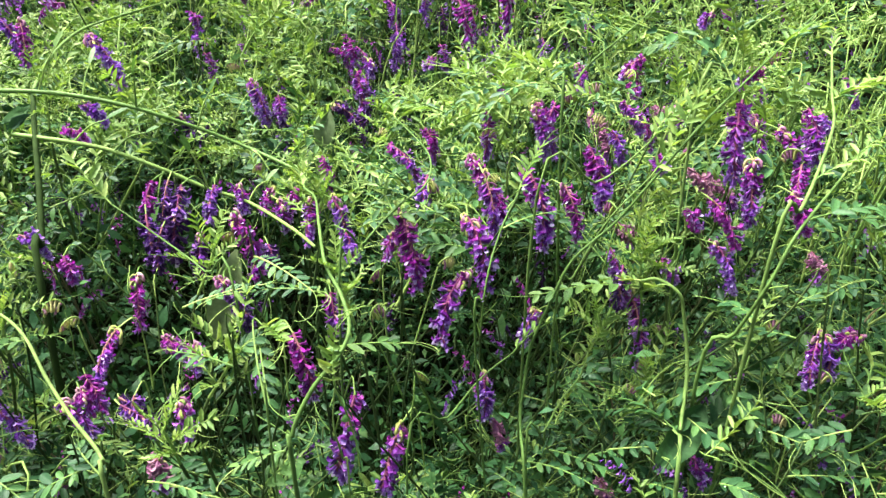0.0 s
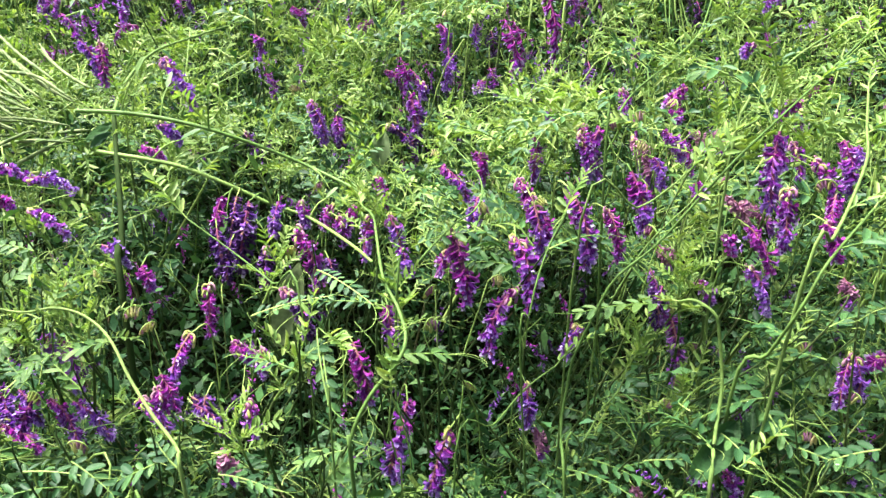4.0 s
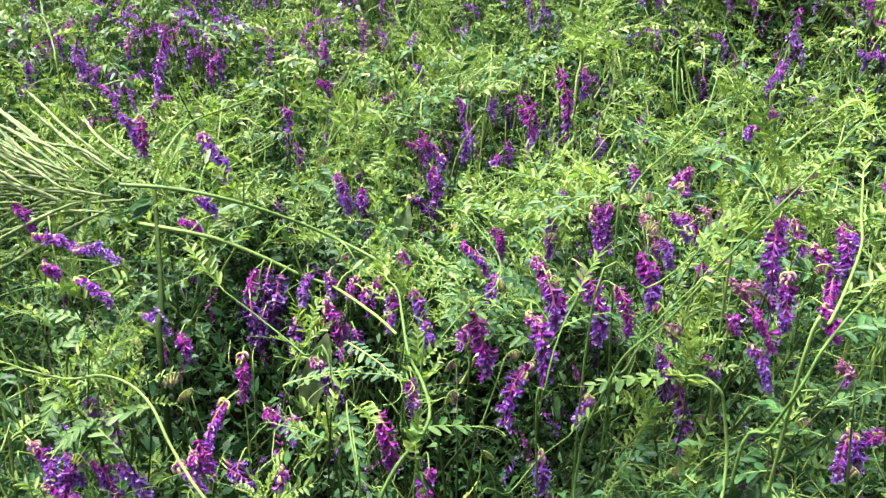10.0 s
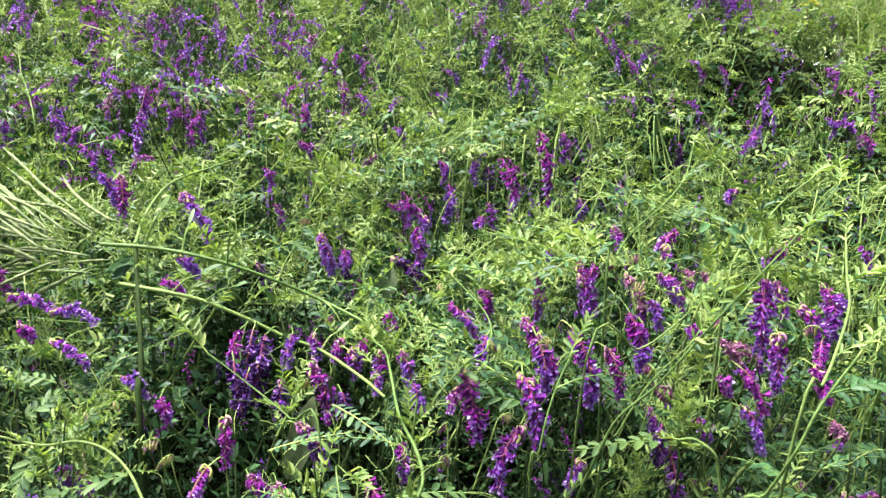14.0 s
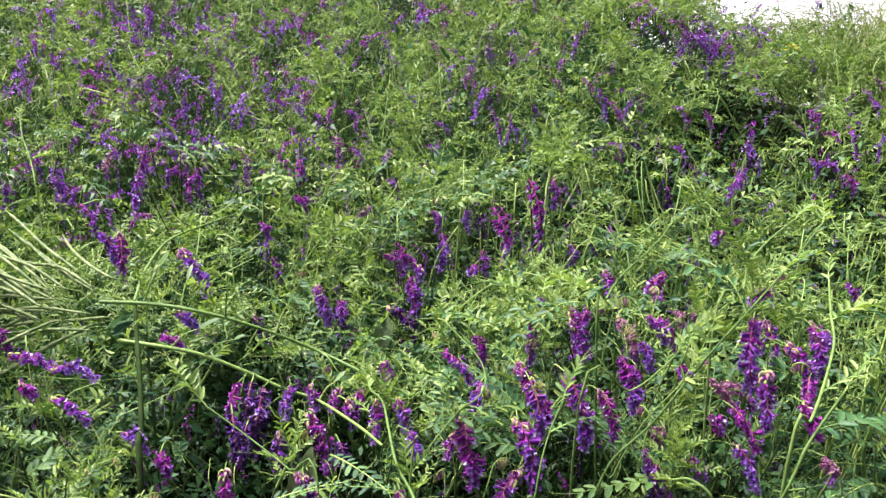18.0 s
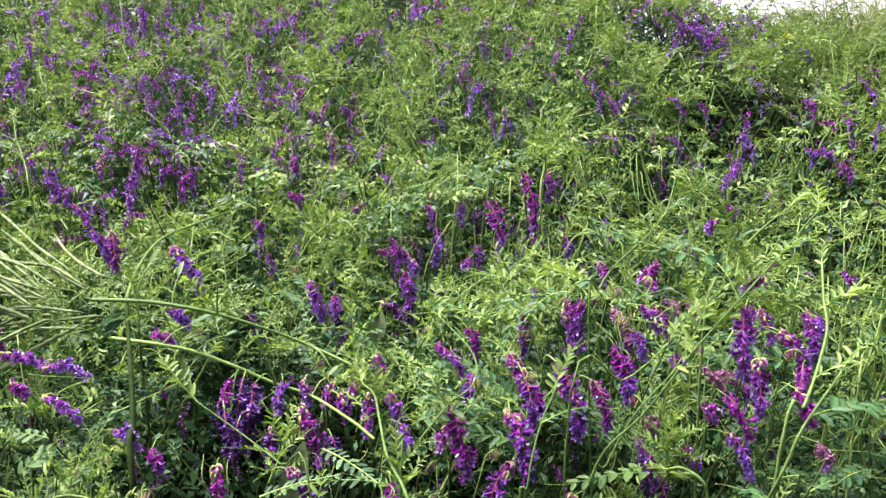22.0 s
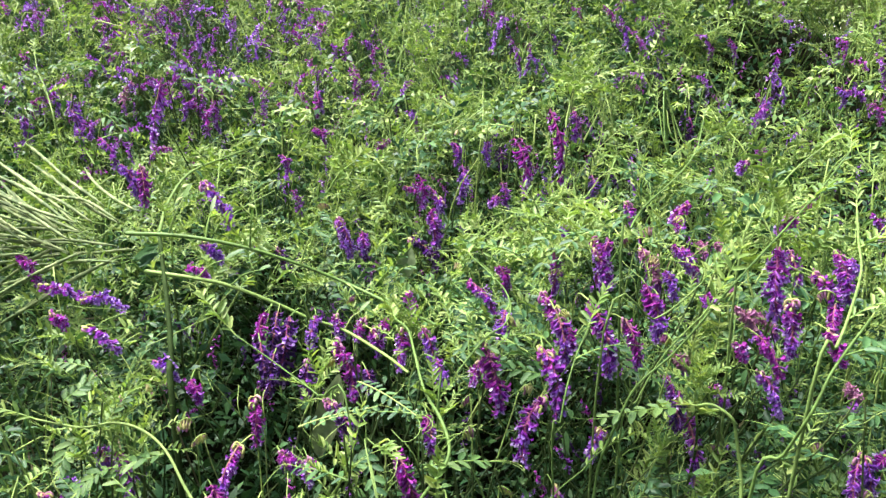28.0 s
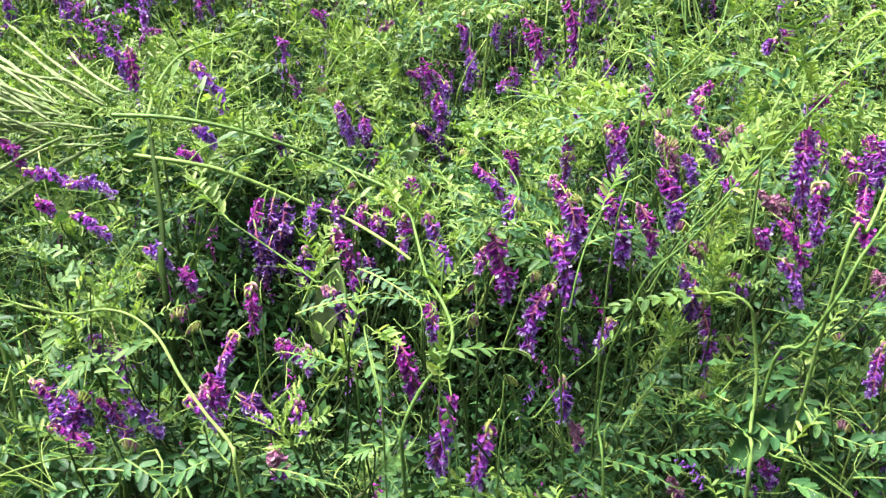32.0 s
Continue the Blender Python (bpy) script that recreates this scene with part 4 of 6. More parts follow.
spike((0.471, 1.360, 1.303), (0.465, 1.347, 1.218), PURPLE)
spike((-0.712, 1.361, 1.275), (-0.720, 1.358, 1.253), PURPLE)
spike((0.639, 1.367, 1.295), (0.653, 1.359, 1.237), PURPLE)
spike((0.604, 1.383, 1.279), (0.628, 1.382, 1.269), MAGENTA)
spike((-0.341, 1.384, 1.290), (-0.325, 1.380, 1.259), MAGENTA)
spike((0.055, 1.400, 1.295), (0.065, 1.397, 1.271), VIOLET)
spike((0.024, 1.414, 1.322), (0.034, 1.405, 1.257), PURPLE)
spike((-0.084, 1.416, 1.300), (-0.063, 1.413, 1.280), PURPLE)
spike((-0.878, 1.420, 1.304), (-0.865, 1.418, 1.283), MAGENTA)
spike((-0.678, 1.421, 1.301), (-0.713, 1.418, 1.285), MAGENTA)
spike((-0.216, 1.430, 1.313), (-0.226, 1.424, 1.282), MAGENTA)
spike((-0.514, 1.431, 1.311), (-0.527, 1.427, 1.286), PURPLE)
spike((-0.549, 1.440, 1.317), (-0.564, 1.436, 1.290), MAGENTA)
spike((0.412, 1.441, 1.320), (0.420, 1.436, 1.288), MAGENTA)
spike((-0.304, 1.442, 1.317), (-0.296, 1.438, 1.291), PURPLE)
spike((0.598, 1.446, 1.320), (0.623, 1.443, 1.295), MAGENTA)
spike((0.251, 1.452, 1.319), (0.263, 1.449, 1.296), MAGENTA)
spike((-0.253, 1.455, 1.320), (-0.234, 1.453, 1.301), PURPLE)
spike((0.358, 1.458, 1.329), (0.383, 1.454, 1.296), PURPLE)
spike((-0.266, 1.458, 1.335), (-0.279, 1.451, 1.286), MAGENTA)
spike((-0.734, 1.460, 1.330), (-0.730, 1.455, 1.295), MAGENTA)
spike((-0.354, 1.470, 1.335), (-0.327, 1.465, 1.299), VIOLET)
spike((-0.439, 1.483, 1.358), (-0.450, 1.473, 1.289), VIOLET)
spike((0.292, 1.492, 1.341), (0.285, 1.488, 1.317), VIOLET)
spike((0.228, 1.500, 1.365), (0.239, 1.490, 1.296), VIOLET)
spike((0.013, 1.500, 1.364), (-0.009, 1.490, 1.298), VIOLET)
spike((0.723, 1.501, 1.362), (0.752, 1.493, 1.302), PURPLE)
spike((-0.143, 1.518, 1.355), (-0.126, 1.514, 1.328), VIOLET)
spike((-0.753, 1.526, 1.364), (-0.760, 1.520, 1.326), MAGENTA)
spike((-0.327, 1.532, 1.361), (-0.335, 1.528, 1.337), MAGENTA)
spike((-0.507, 1.535, 1.369), (-0.509, 1.529, 1.331), PURPLE)
spike((-0.928, 1.536, 1.366), (-0.934, 1.532, 1.338), VIOLET)
spike((-0.671, 1.542, 1.372), (-0.662, 1.537, 1.336), PURPLE)
spike((0.314, 1.543, 1.369), (0.305, 1.539, 1.342), PURPLE)
spike((-0.902, 1.564, 1.383), (-0.923, 1.558, 1.347), PURPLE)
spike((0.778, 1.576, 1.386), (0.787, 1.571, 1.356), MAGENTA)
spike((0.146, 1.581, 1.383), (0.160, 1.579, 1.364), MAGENTA)
spike((-0.377, 1.581, 1.383), (-0.324, 1.581, 1.367), PURPLE)
spike((-0.798, 1.601, 1.407), (-0.818, 1.593, 1.359), PURPLE)
spike((-0.399, 1.605, 1.407), (-0.393, 1.599, 1.363), MAGENTA)
spike((-0.005, 1.607, 1.404), (-0.024, 1.600, 1.366), MAGENTA)
spike((-0.618, 1.616, 1.409), (-0.629, 1.610, 1.372), MAGENTA)
spike((-0.050, 1.630, 1.413), (-0.057, 1.625, 1.381), VIOLET)
spike((0.454, 1.633, 1.412), (0.465, 1.630, 1.389), VIOLET)
spike((-0.466, 1.641, 1.433), (-0.460, 1.631, 1.370), PURPLE)
spike((0.524, 1.649, 1.426), (0.508, 1.642, 1.387), VIOLET)
spike((0.668, 1.657, 1.424), (0.692, 1.654, 1.400), VIOLET)
spike((0.294, 1.658, 1.429), (0.282, 1.652, 1.394), PURPLE)
spike((0.185, 1.667, 1.430), (0.175, 1.663, 1.404), PURPLE)
spike((-0.790, 1.668, 1.435), (-0.811, 1.661, 1.397), MAGENTA)
spike((-0.958, 1.674, 1.439), (-0.977, 1.668, 1.398), VIOLET)
spike((-0.248, 1.678, 1.434), (-0.258, 1.674, 1.408), PURPLE)
spike((-0.191, 1.685, 1.434), (-0.172, 1.683, 1.417), VIOLET)
spike((0.539, 1.696, 1.441), (0.508, 1.692, 1.423), VIOLET)
spike((0.116, 1.737, 1.472), (0.128, 1.731, 1.430), FADED)
spike((0.533, 1.744, 1.469), (0.501, 1.739, 1.440), PURPLE)
spike((0.424, 1.748, 1.483), (0.437, 1.740, 1.429), VIOLET)
spike((-0.276, 1.757, 1.475), (-0.293, 1.752, 1.447), PURPLE)
spike((0.488, 1.778, 1.500), (0.493, 1.770, 1.443), PURPLE)
spike((0.251, 1.792, 1.520), (0.216, 1.778, 1.433), PURPLE)
spike((0.515, 1.794, 1.499), (0.523, 1.788, 1.459), VIOLET)
spike((-1.045, 1.796, 1.497), (-1.050, 1.791, 1.465), PURPLE)
spike((0.455, 1.797, 1.515), (0.465, 1.786, 1.444), VIOLET)
spike((-0.707, 1.799, 1.492), (-0.692, 1.796, 1.474), VIOLET)
spike((0.654, 1.802, 1.506), (0.632, 1.794, 1.461), PURPLE)
spike((0.615, 1.802, 1.501), (0.628, 1.798, 1.469), VIOLET)
spike((0.397, 1.807, 1.513), (0.425, 1.799, 1.458), PURPLE)
spike((0.043, 1.828, 1.516), (0.032, 1.822, 1.478), PURPLE)
spike((-0.434, 1.838, 1.528), (-0.457, 1.829, 1.472), VIOLET)
spike((-0.400, 1.857, 1.536), (-0.458, 1.847, 1.482), PURPLE)
spike((0.354, 1.858, 1.536), (0.385, 1.852, 1.488), PURPLE)
spike((-0.557, 1.864, 1.541), (-0.565, 1.856, 1.489), MAGENTA)
spike((-0.469, 1.864, 1.531), (-0.479, 1.859, 1.499), VIOLET)
spike((0.182, 1.869, 1.533), (0.207, 1.865, 1.501), MAGENTA)
spike((-0.395, 1.889, 1.551), (-0.419, 1.881, 1.503), MAGENTA)
spike((-0.784, 1.898, 1.574), (-0.773, 1.885, 1.488), PURPLE)
spike((-0.671, 1.903, 1.555), (-0.658, 1.897, 1.514), VIOLET)
spike((-0.838, 1.910, 1.573), (-0.811, 1.900, 1.500), PURPLE)
spike((-0.122, 1.918, 1.570), (-0.139, 1.909, 1.511), PURPLE)
spike((-0.055, 1.918, 1.556), (-0.147, 1.911, 1.527), MAGENTA)
spike((-1.044, 1.920, 1.566), (-1.055, 1.913, 1.519), MAGENTA)
spike((0.593, 1.925, 1.562), (0.574, 1.919, 1.530), PURPLE)
spike((0.520, 1.930, 1.563), (0.531, 1.926, 1.534), VIOLET)
spike((0.325, 1.945, 1.567), (0.346, 1.942, 1.547), PURPLE)
spike((0.680, 1.947, 1.574), (0.669, 1.941, 1.540), PURPLE)
spike((-0.903, 1.968, 1.595), (-0.893, 1.959, 1.537), VIOLET)
spike((0.829, 1.974, 1.586), (0.824, 1.968, 1.552), VIOLET)
spike((-0.737, 1.979, 1.602), (-0.749, 1.970, 1.542), PURPLE)
spike((0.131, 1.989, 1.595), (0.145, 1.984, 1.560), VIOLET)
spike((0.246, 2.020, 1.608), (0.260, 2.016, 1.577), MAGENTA)
spike((0.757, 2.031, 1.615), (0.746, 2.026, 1.582), PURPLE)
spike((-0.665, 2.054, 1.633), (-0.686, 2.046, 1.587), MAGENTA)
spike((0.103, 0.891, 1.083), (0.124, 0.869, 1.026), PURPLE)
spike((0.160, 0.868, 1.076), (0.176, 0.846, 1.024), FADED)
spike((0.208, 0.874, 1.077), (0.223, 0.856, 1.038), MAGENTA)
spike((0.158, 0.764, 1.051), (0.153, 0.745, 1.004), PURPLE)
spike((0.254, 0.888, 1.081), (0.257, 0.877, 1.059), FADED)
spike((0.245, 0.737, 1.043), (0.269, 0.716, 1.020), FADED)
spike((0.330, 0.860, 1.074), (0.334, 0.841, 1.025), PURPLE)
spike((0.215, 0.944, 1.096), (0.221, 0.935, 1.081), MAGENTA)
spike((0.232, 0.886, 1.081), (0.239, 0.875, 1.062), FADED)
spike((-0.414, 0.547, 0.934), (-0.390, 0.539, 0.905), PURPLE)
spike((-0.383, 0.543, 0.928), (-0.365, 0.532, 0.903), VIOLET)
spike((-0.267, 0.556, 0.939), (-0.251, 0.543, 0.916), MAGENTA)
spike((-0.237, 0.541, 0.928), (-0.212, 0.532, 0.908), SHADOWED)
spike((0.152, 0.630, 1.000), (0.144, 0.613, 0.970), SHADOWED)
spike((-0.002, 1.057, 1.123), (0.002, 1.048, 1.095), PURPLE)
spike((0.162, 0.990, 1.107), (0.166, 0.979, 1.074), PURPLE)
spike((0.030, 1.178, 1.172), (0.047, 1.163, 1.104), MAGENTA)
spike((-0.106, 1.047, 1.121), (-0.088, 1.036, 1.081), PURPLE)
spike((-0.216, 0.945, 1.096), (-0.204, 0.934, 1.058), PURPLE)
spike((0.125, 0.891, 1.082), (0.111, 0.872, 1.020), PURPLE)
spike((0.320, 0.874, 1.077), (0.314, 0.857, 1.027), PURPLE)
spike((0.384, 0.861, 1.074), (0.386, 0.841, 1.026), PURPLE)
spike((-0.198, 1.815, 1.491), (-0.262, 1.806, 1.472), MAGENTA)
spike((-0.450, 1.402, 1.284), (-0.427, 1.404, 1.345), VIOLET)
spike((-0.773, 1.575, 1.371), (-0.801, 1.558, 1.348), MAGENTA)
spike((0.015, 1.550, 1.358), (0.027, 1.546, 1.292), SHADOWED)
spike((0.061, 1.461, 1.315), (0.061, 1.456, 1.257), PURPLE)
spike((0.483, 1.393, 1.280), (0.480, 1.387, 1.215), SHADOWED)
spike((0.251, 1.503, 1.336), (0.267, 1.496, 1.293), PURPLE)
spike((-0.248, 1.364, 1.265), (-0.248, 1.358, 1.226), MAGENTA)
spike((-0.521, 1.274, 1.221), (-0.495, 1.277, 1.193), MAGENTA)
spike((-0.127, 1.101, 1.114), (-0.110, 1.092, 1.080), PURPLE)
spike((-0.091, 1.001, 1.089), (-0.087, 0.986, 1.041), SHADOWED)
spike((-0.053, 1.141, 1.133), (-0.054, 1.128, 1.081), VIOLET)
spike((0.119, 1.296, 1.212), (0.136, 1.284, 1.154), FADED)
spike((-0.217, 0.971, 1.083), (-0.203, 0.959, 1.042), PURPLE)
spike((-0.287, 0.904, 1.065), (-0.275, 0.897, 1.041), SHADOWED)
spike((0.108, 1.534, 1.331), (0.116, 1.529, 1.295), SHADOWED)
spike((0.240, 1.570, 1.350), (0.251, 1.564, 1.307), PURPLE)
spike((0.326, 1.582, 1.356), (0.321, 1.579, 1.318), PURPLE)
spike((0.391, 1.505, 1.317), (0.399, 1.498, 1.285), MAGENTA)
spike((0.431, 1.494, 1.311), (0.438, 1.487, 1.270), VIOLET)
spike((0.239, 1.031, 1.096), (0.242, 1.022, 1.075), MAGENTA)
spike((0.267, 1.406, 1.266), (0.284, 1.398, 1.245), SHADOWED)
spike((0.386, 1.001, 1.089), (0.381, 0.992, 1.059), PURPLE)
spike((0.489, 1.006, 1.091), (0.500, 0.988, 1.057), PURPLE)
spike((0.631, 1.491, 1.309), (0.637, 1.483, 1.270), MAGENTA)
spike((-0.018, 1.646, 1.386), (-0.011, 1.643, 1.351), MAGENTA)
spike((-0.265, 1.402, 1.266), (-0.252, 1.398, 1.234), MAGENTA)
spike((-0.231, 1.379, 1.253), (-0.215, 1.376, 1.225), PURPLE)
spike((-0.227, 1.518, 1.323), (-0.210, 1.516, 1.291), PURPLE)
spike((-0.072, 1.201, 1.163), (-0.067, 1.193, 1.135), VIOLET)
spike((0.391, 1.191, 1.161), (0.395, 1.182, 1.135), MAGENTA)
spike((-0.304, 1.234, 1.180), (-0.289, 1.231, 1.164), PURPLE)
spike((-0.120, 0.933, 1.072), (-0.085, 0.921, 1.032), SHADOWED)
spike((-0.186, 0.937, 1.073), (-0.180, 0.926, 1.044), SHADOWED)
spike((-0.001, 1.189, 1.158), (0.001, 1.180, 1.123), SHADOWED)
spike((0.133, 1.121, 1.124), (0.137, 1.110, 1.088), VIOLET)
spike((-0.306, 1.078, 1.109), (-0.295, 1.069, 1.073), PURPLE)
spike((-0.183, 1.310, 1.219), (-0.173, 1.304, 1.186), SHADOWED)
spike((0.306, 1.265, 1.196), (0.310, 1.256, 1.158), SHADOWED)
spike((0.197, 1.155, 1.141), (0.201, 1.145, 1.108), PURPLE)
# young flower heads, still curled
bud((-0.040, 0.574, 1.014))
bud((0.050, 0.706, 1.085))
bud((0.134, 0.724, 1.099))
bud((0.149, 0.650, 1.034))
bud((0.043, 0.643, 1.059))
bud((-0.167, 0.764, 1.038))
bud((-0.278, 0.580, 0.968))
bud((-0.367, 0.607, 0.990))
bud((0.301, 0.730, 1.151))
bud((0.175, 0.755, 1.126))
bud((0.153, 0.762, 1.117))
bud((0.131, 0.757, 1.110))
bud((0.193, 0.643, 1.081))
bud((-0.006, 0.641, 1.056))
bud((-0.065, 0.827, 1.063))
bud((-0.241, 0.940, 1.105))
bud((-0.070, 1.167, 1.176))
bud((-0.038, 1.190, 1.187))
bud((0.282, 0.627, 1.091))
bud((0.180, 0.628, 0.901))
bud((0.172, 0.618, 0.882))
bud((-0.047, 0.544, 0.990))
bud((-0.290, 0.588, 0.975))
bud((-0.357, 0.527, 0.920))
bud((-0.016, 0.553, 0.940))
bud((-0.346, 0.621, 1.000))
bud((-0.186, 0.655, 1.006))
bud((0.299, 0.555, 0.932))
bud((0.270, 0.545, 0.900))
bud((-0.328, 0.508, 0.896))
bud((0.001, 0.584, 1.017))
bud((0.183, 0.640, 0.933))
bud((0.249, 0.575, 0.967))
# growing tips
shoot((-0.050, 0.828, 1.074))
shoot((-0.098, 0.671, 1.041))
shoot((-0.125, 0.722, 1.041))
shoot((-0.140, 0.512, 0.980))
shoot((0.165, 0.626, 1.001))
shoot((0.163, 0.623, 1.025))
shoot((-0.360, 0.586, 0.993))
shoot((-0.385, 0.565, 0.978))
shoot((-0.069, 0.555, 1.020))
shoot((0.066, 0.822, 1.116))
shoot((0.197, 0.679, 1.126))
shoot((0.053, 0.919, 1.130))
shoot((-0.330, 0.570, 0.981))
shoot((0.175, 0.606, 0.903))
shoot((-0.369, 0.775, 1.117))
shoot((-0.182, 0.628, 1.010))
shoot((0.254, 0.706, 1.153))
shoot((0.136, 0.633, 0.953))
shoot((-0.186, 0.490, 0.933))
# the bold stems that stand out, each with its own leaves
stem(0.0017, (-0.092, 0.456, 0.919), (-0.089, 0.456, 0.951), (-0.077, 0.467, 0.981), (-0.061, 0.483, 0.997), (-0.056, 0.498, 1.010), (-0.064, 0.522, 1.025), (-0.079, 0.554, 1.034), (-0.092, 0.607, 1.042), (-0.101, 0.658, 1.048), (-0.117, 0.690, 1.048))
stem(0.0016, (-0.211, 0.446, 0.904), (-0.219, 0.464, 0.929), (-0.244, 0.488, 0.945), (-0.271, 0.512, 0.961), (-0.298, 0.537, 0.981), (-0.322, 0.553, 0.993), (-0.349, 0.557, 0.995), (-0.376, 0.554, 0.994), (-0.414, 0.555, 0.998))
stem(0.0014, (0.069, 0.544, 0.838), (0.067, 0.585, 0.877), (0.071, 0.598, 0.914), (0.079, 0.599, 0.946), (0.091, 0.599, 0.982), (0.105, 0.602, 1.018), (0.139, 0.608, 1.047), (0.174, 0.609, 1.093), (0.199, 0.618, 1.117), (0.238, 0.655, 1.145), (0.301, 0.735, 1.169), (0.416, 0.925, 1.180))
stem(0.0019, (0.177, 0.508, 0.874), (0.190, 0.550, 0.897), (0.196, 0.579, 0.932), (0.191, 0.586, 0.979), (0.186, 0.586, 0.994), (0.173, 0.596, 1.000), (0.161, 0.605, 0.997))
stem(0.0017, (0.204, 0.570, 0.927), (0.221, 0.551, 0.979), (0.231, 0.533, 1.026), (0.245, 0.541, 1.054), (0.264, 0.557, 1.071), (0.293, 0.584, 1.089))
stem(0.0014, (0.103, 0.693, 1.110), (0.120, 0.748, 1.126), (0.146, 0.801, 1.142), (0.196, 0.864, 1.160), (0.245, 0.974, 1.177), (0.293, 1.133, 1.203))
stem(0.0010, (-0.068, 0.530, 1.028), (-0.054, 0.562, 1.045), (-0.030, 0.595, 1.064), (-0.011, 0.607, 1.071), (-0.005, 0.630, 1.078), (-0.008, 0.683, 1.083), (-0.025, 0.750, 1.082), (-0.041, 0.803, 1.082))
stem(0.0014, (0.191, 0.619, 1.114), (0.232, 0.672, 1.152), (0.255, 0.720, 1.170), (0.320, 0.836, 1.176), (0.393, 0.950, 1.184))
stem(0.0017, (0.230, 0.538, 1.044), (0.252, 0.554, 1.071), (0.274, 0.582, 1.095), (0.295, 0.619, 1.118), (0.310, 0.653, 1.135), (0.325, 0.703, 1.155))
stem(0.0012, (0.074, 0.603, 1.065), (0.121, 0.623, 1.071), (0.146, 0.630, 1.086), (0.165, 0.633, 1.102))
stem(0.0010, (-0.022, 0.505, 0.904), (0.008, 0.541, 0.912), (0.036, 0.573, 0.926), (0.059, 0.590, 0.939))
stem(0.0009, (-0.115, 0.506, 1.008), (-0.125, 0.516, 1.007), (-0.115, 0.483, 0.997), (-0.106, 0.459, 0.975), (-0.103, 0.454, 0.961))
stem(0.0009, (-0.065, 0.472, 0.979), (-0.065, 0.469, 0.953), (-0.062, 0.473, 0.923), (-0.057, 0.477, 0.886))
stem(0.0010, (0.028, 0.558, 0.965), (0.033, 0.553, 1.007), (0.040, 0.561, 1.032), (0.050, 0.580, 1.053), (0.059, 0.600, 1.068))
stem(0.0011, (0.073, 0.573, 0.859), (0.087, 0.584, 0.869), (0.102, 0.597, 0.894), (0.117, 0.601, 0.914), (0.124, 0.605, 0.933))
stem(0.0014, (-0.827, 1.381, 1.299), (-0.793, 1.325, 1.273), (-0.752, 1.267, 1.243), (-0.715, 1.205, 1.214), (-0.675, 1.139, 1.184))
stem(0.0010, (0.096, 0.605, 0.962), (0.110, 0.606, 1.001), (0.132, 0.609, 1.043), (0.161, 0.610, 1.080))
stem(0.0010, (-0.259, 0.633, 1.051), (-0.218, 0.613, 1.028), (-0.176, 0.580, 1.012), (-0.137, 0.528, 1.007))
# single leaves that stand out
single_leaf((-0.087, 0.543, 1.015), (-0.133, 0.557, 1.004), 0.0128)
single_leaf((0.167, 0.623, 0.984), (0.077, 0.607, 0.978), 0.0192, True)
single_leaf((0.066, 0.581, 0.844), (0.130, 0.557, 0.838), 0.0154)
single_leaf((0.233, 0.565, 0.932), (0.180, 0.589, 0.892), 0.0269)
single_leaf((-0.011, 0.537, 0.942), (0.005, 0.550, 0.890), 0.0154)
single_leaf((0.102, 0.621, 0.908), (0.092, 0.621, 0.935), 0.0141)
single_leaf((-0.122, 0.519, 0.996), (-0.108, 0.474, 0.962), 0.0141)
single_leaf((-0.067, 0.489, 0.969), (-0.059, 0.493, 0.895), 0.0141)
single_leaf((-0.191, 0.568, 0.989), (-0.119, 0.551, 1.008), 0.0128)
single_leaf((-0.135, 0.498, 0.979), (-0.181, 0.526, 0.970), 0.0154)
single_leaf((0.039, 0.859, 1.114), (-0.010, 0.898, 1.103), 0.0115)
single_leaf((-0.224, 0.471, 0.909), (-0.249, 0.484, 0.918), 0.0154)
single_leaf((-0.349, 0.477, 0.896), (-0.300, 0.474, 0.892), 0.0154)
single_leaf((-0.144, 0.611, 1.014), (-0.085, 0.531, 1.011), 0.0128)
single_leaf((-0.303, 0.551, 0.971), (-0.339, 0.536, 0.957), 0.0179, True)
single_leaf((0.114, 0.581, 0.842), (0.149, 0.571, 0.857), 0.0141)
single_leaf((0.048, 0.594, 1.043), (0.091, 0.618, 1.046), 0.0115)
single_leaf((-0.077, 0.498, 0.991), (-0.029, 0.521, 0.982), 0.0166, True)
single_leaf((0.237, 0.553, 0.988), (0.217, 0.572, 0.993), 0.0154)
single_leaf((0.256, 0.544, 1.004), (0.280, 0.547, 1.012), 0.0141)
single_leaf((-0.392, 0.617, 1.021), (-0.429, 0.620, 1.024), 0.0166, True)
single_leaf((0.170, 0.652, 1.098), (0.203, 0.669, 1.129), 0.0166, True)
single_leaf((-0.098, 0.470, 0.932), (-0.130, 0.466, 0.919), 0.0166, True)
single_leaf((-0.383, 0.563, 0.982), (-0.391, 0.538, 0.963), 0.0179, True)
single_leaf((-0.365, 0.565, 0.982), (-0.347, 0.591, 1.002), 0.0192, True)
single_leaf((-0.408, 0.587, 1.001), (-0.386, 0.603, 1.011), 0.0166, True)
single_leaf((-0.315, 0.520, 0.942), (-0.353, 0.535, 0.957), 0.0166, True)
single_leaf((-0.347, 0.542, 0.963), (-0.368, 0.526, 0.950), 0.0166, True)
single_leaf((-0.114, 0.466, 0.906), (-0.090, 0.473, 0.926), 0.0179, True)
single_leaf((-0.137, 0.507, 0.983), (-0.121, 0.514, 0.994), 0.0154)
single_leaf((0.179, 0.581, 0.885), (0.220, 0.575, 0.916), 0.0192)
single_leaf((0.230, 0.566, 0.921), (0.236, 0.536, 0.904), 0.0218)
single_leaf((0.189, 0.584, 0.894), (0.213, 0.538, 0.887), 0.0218)
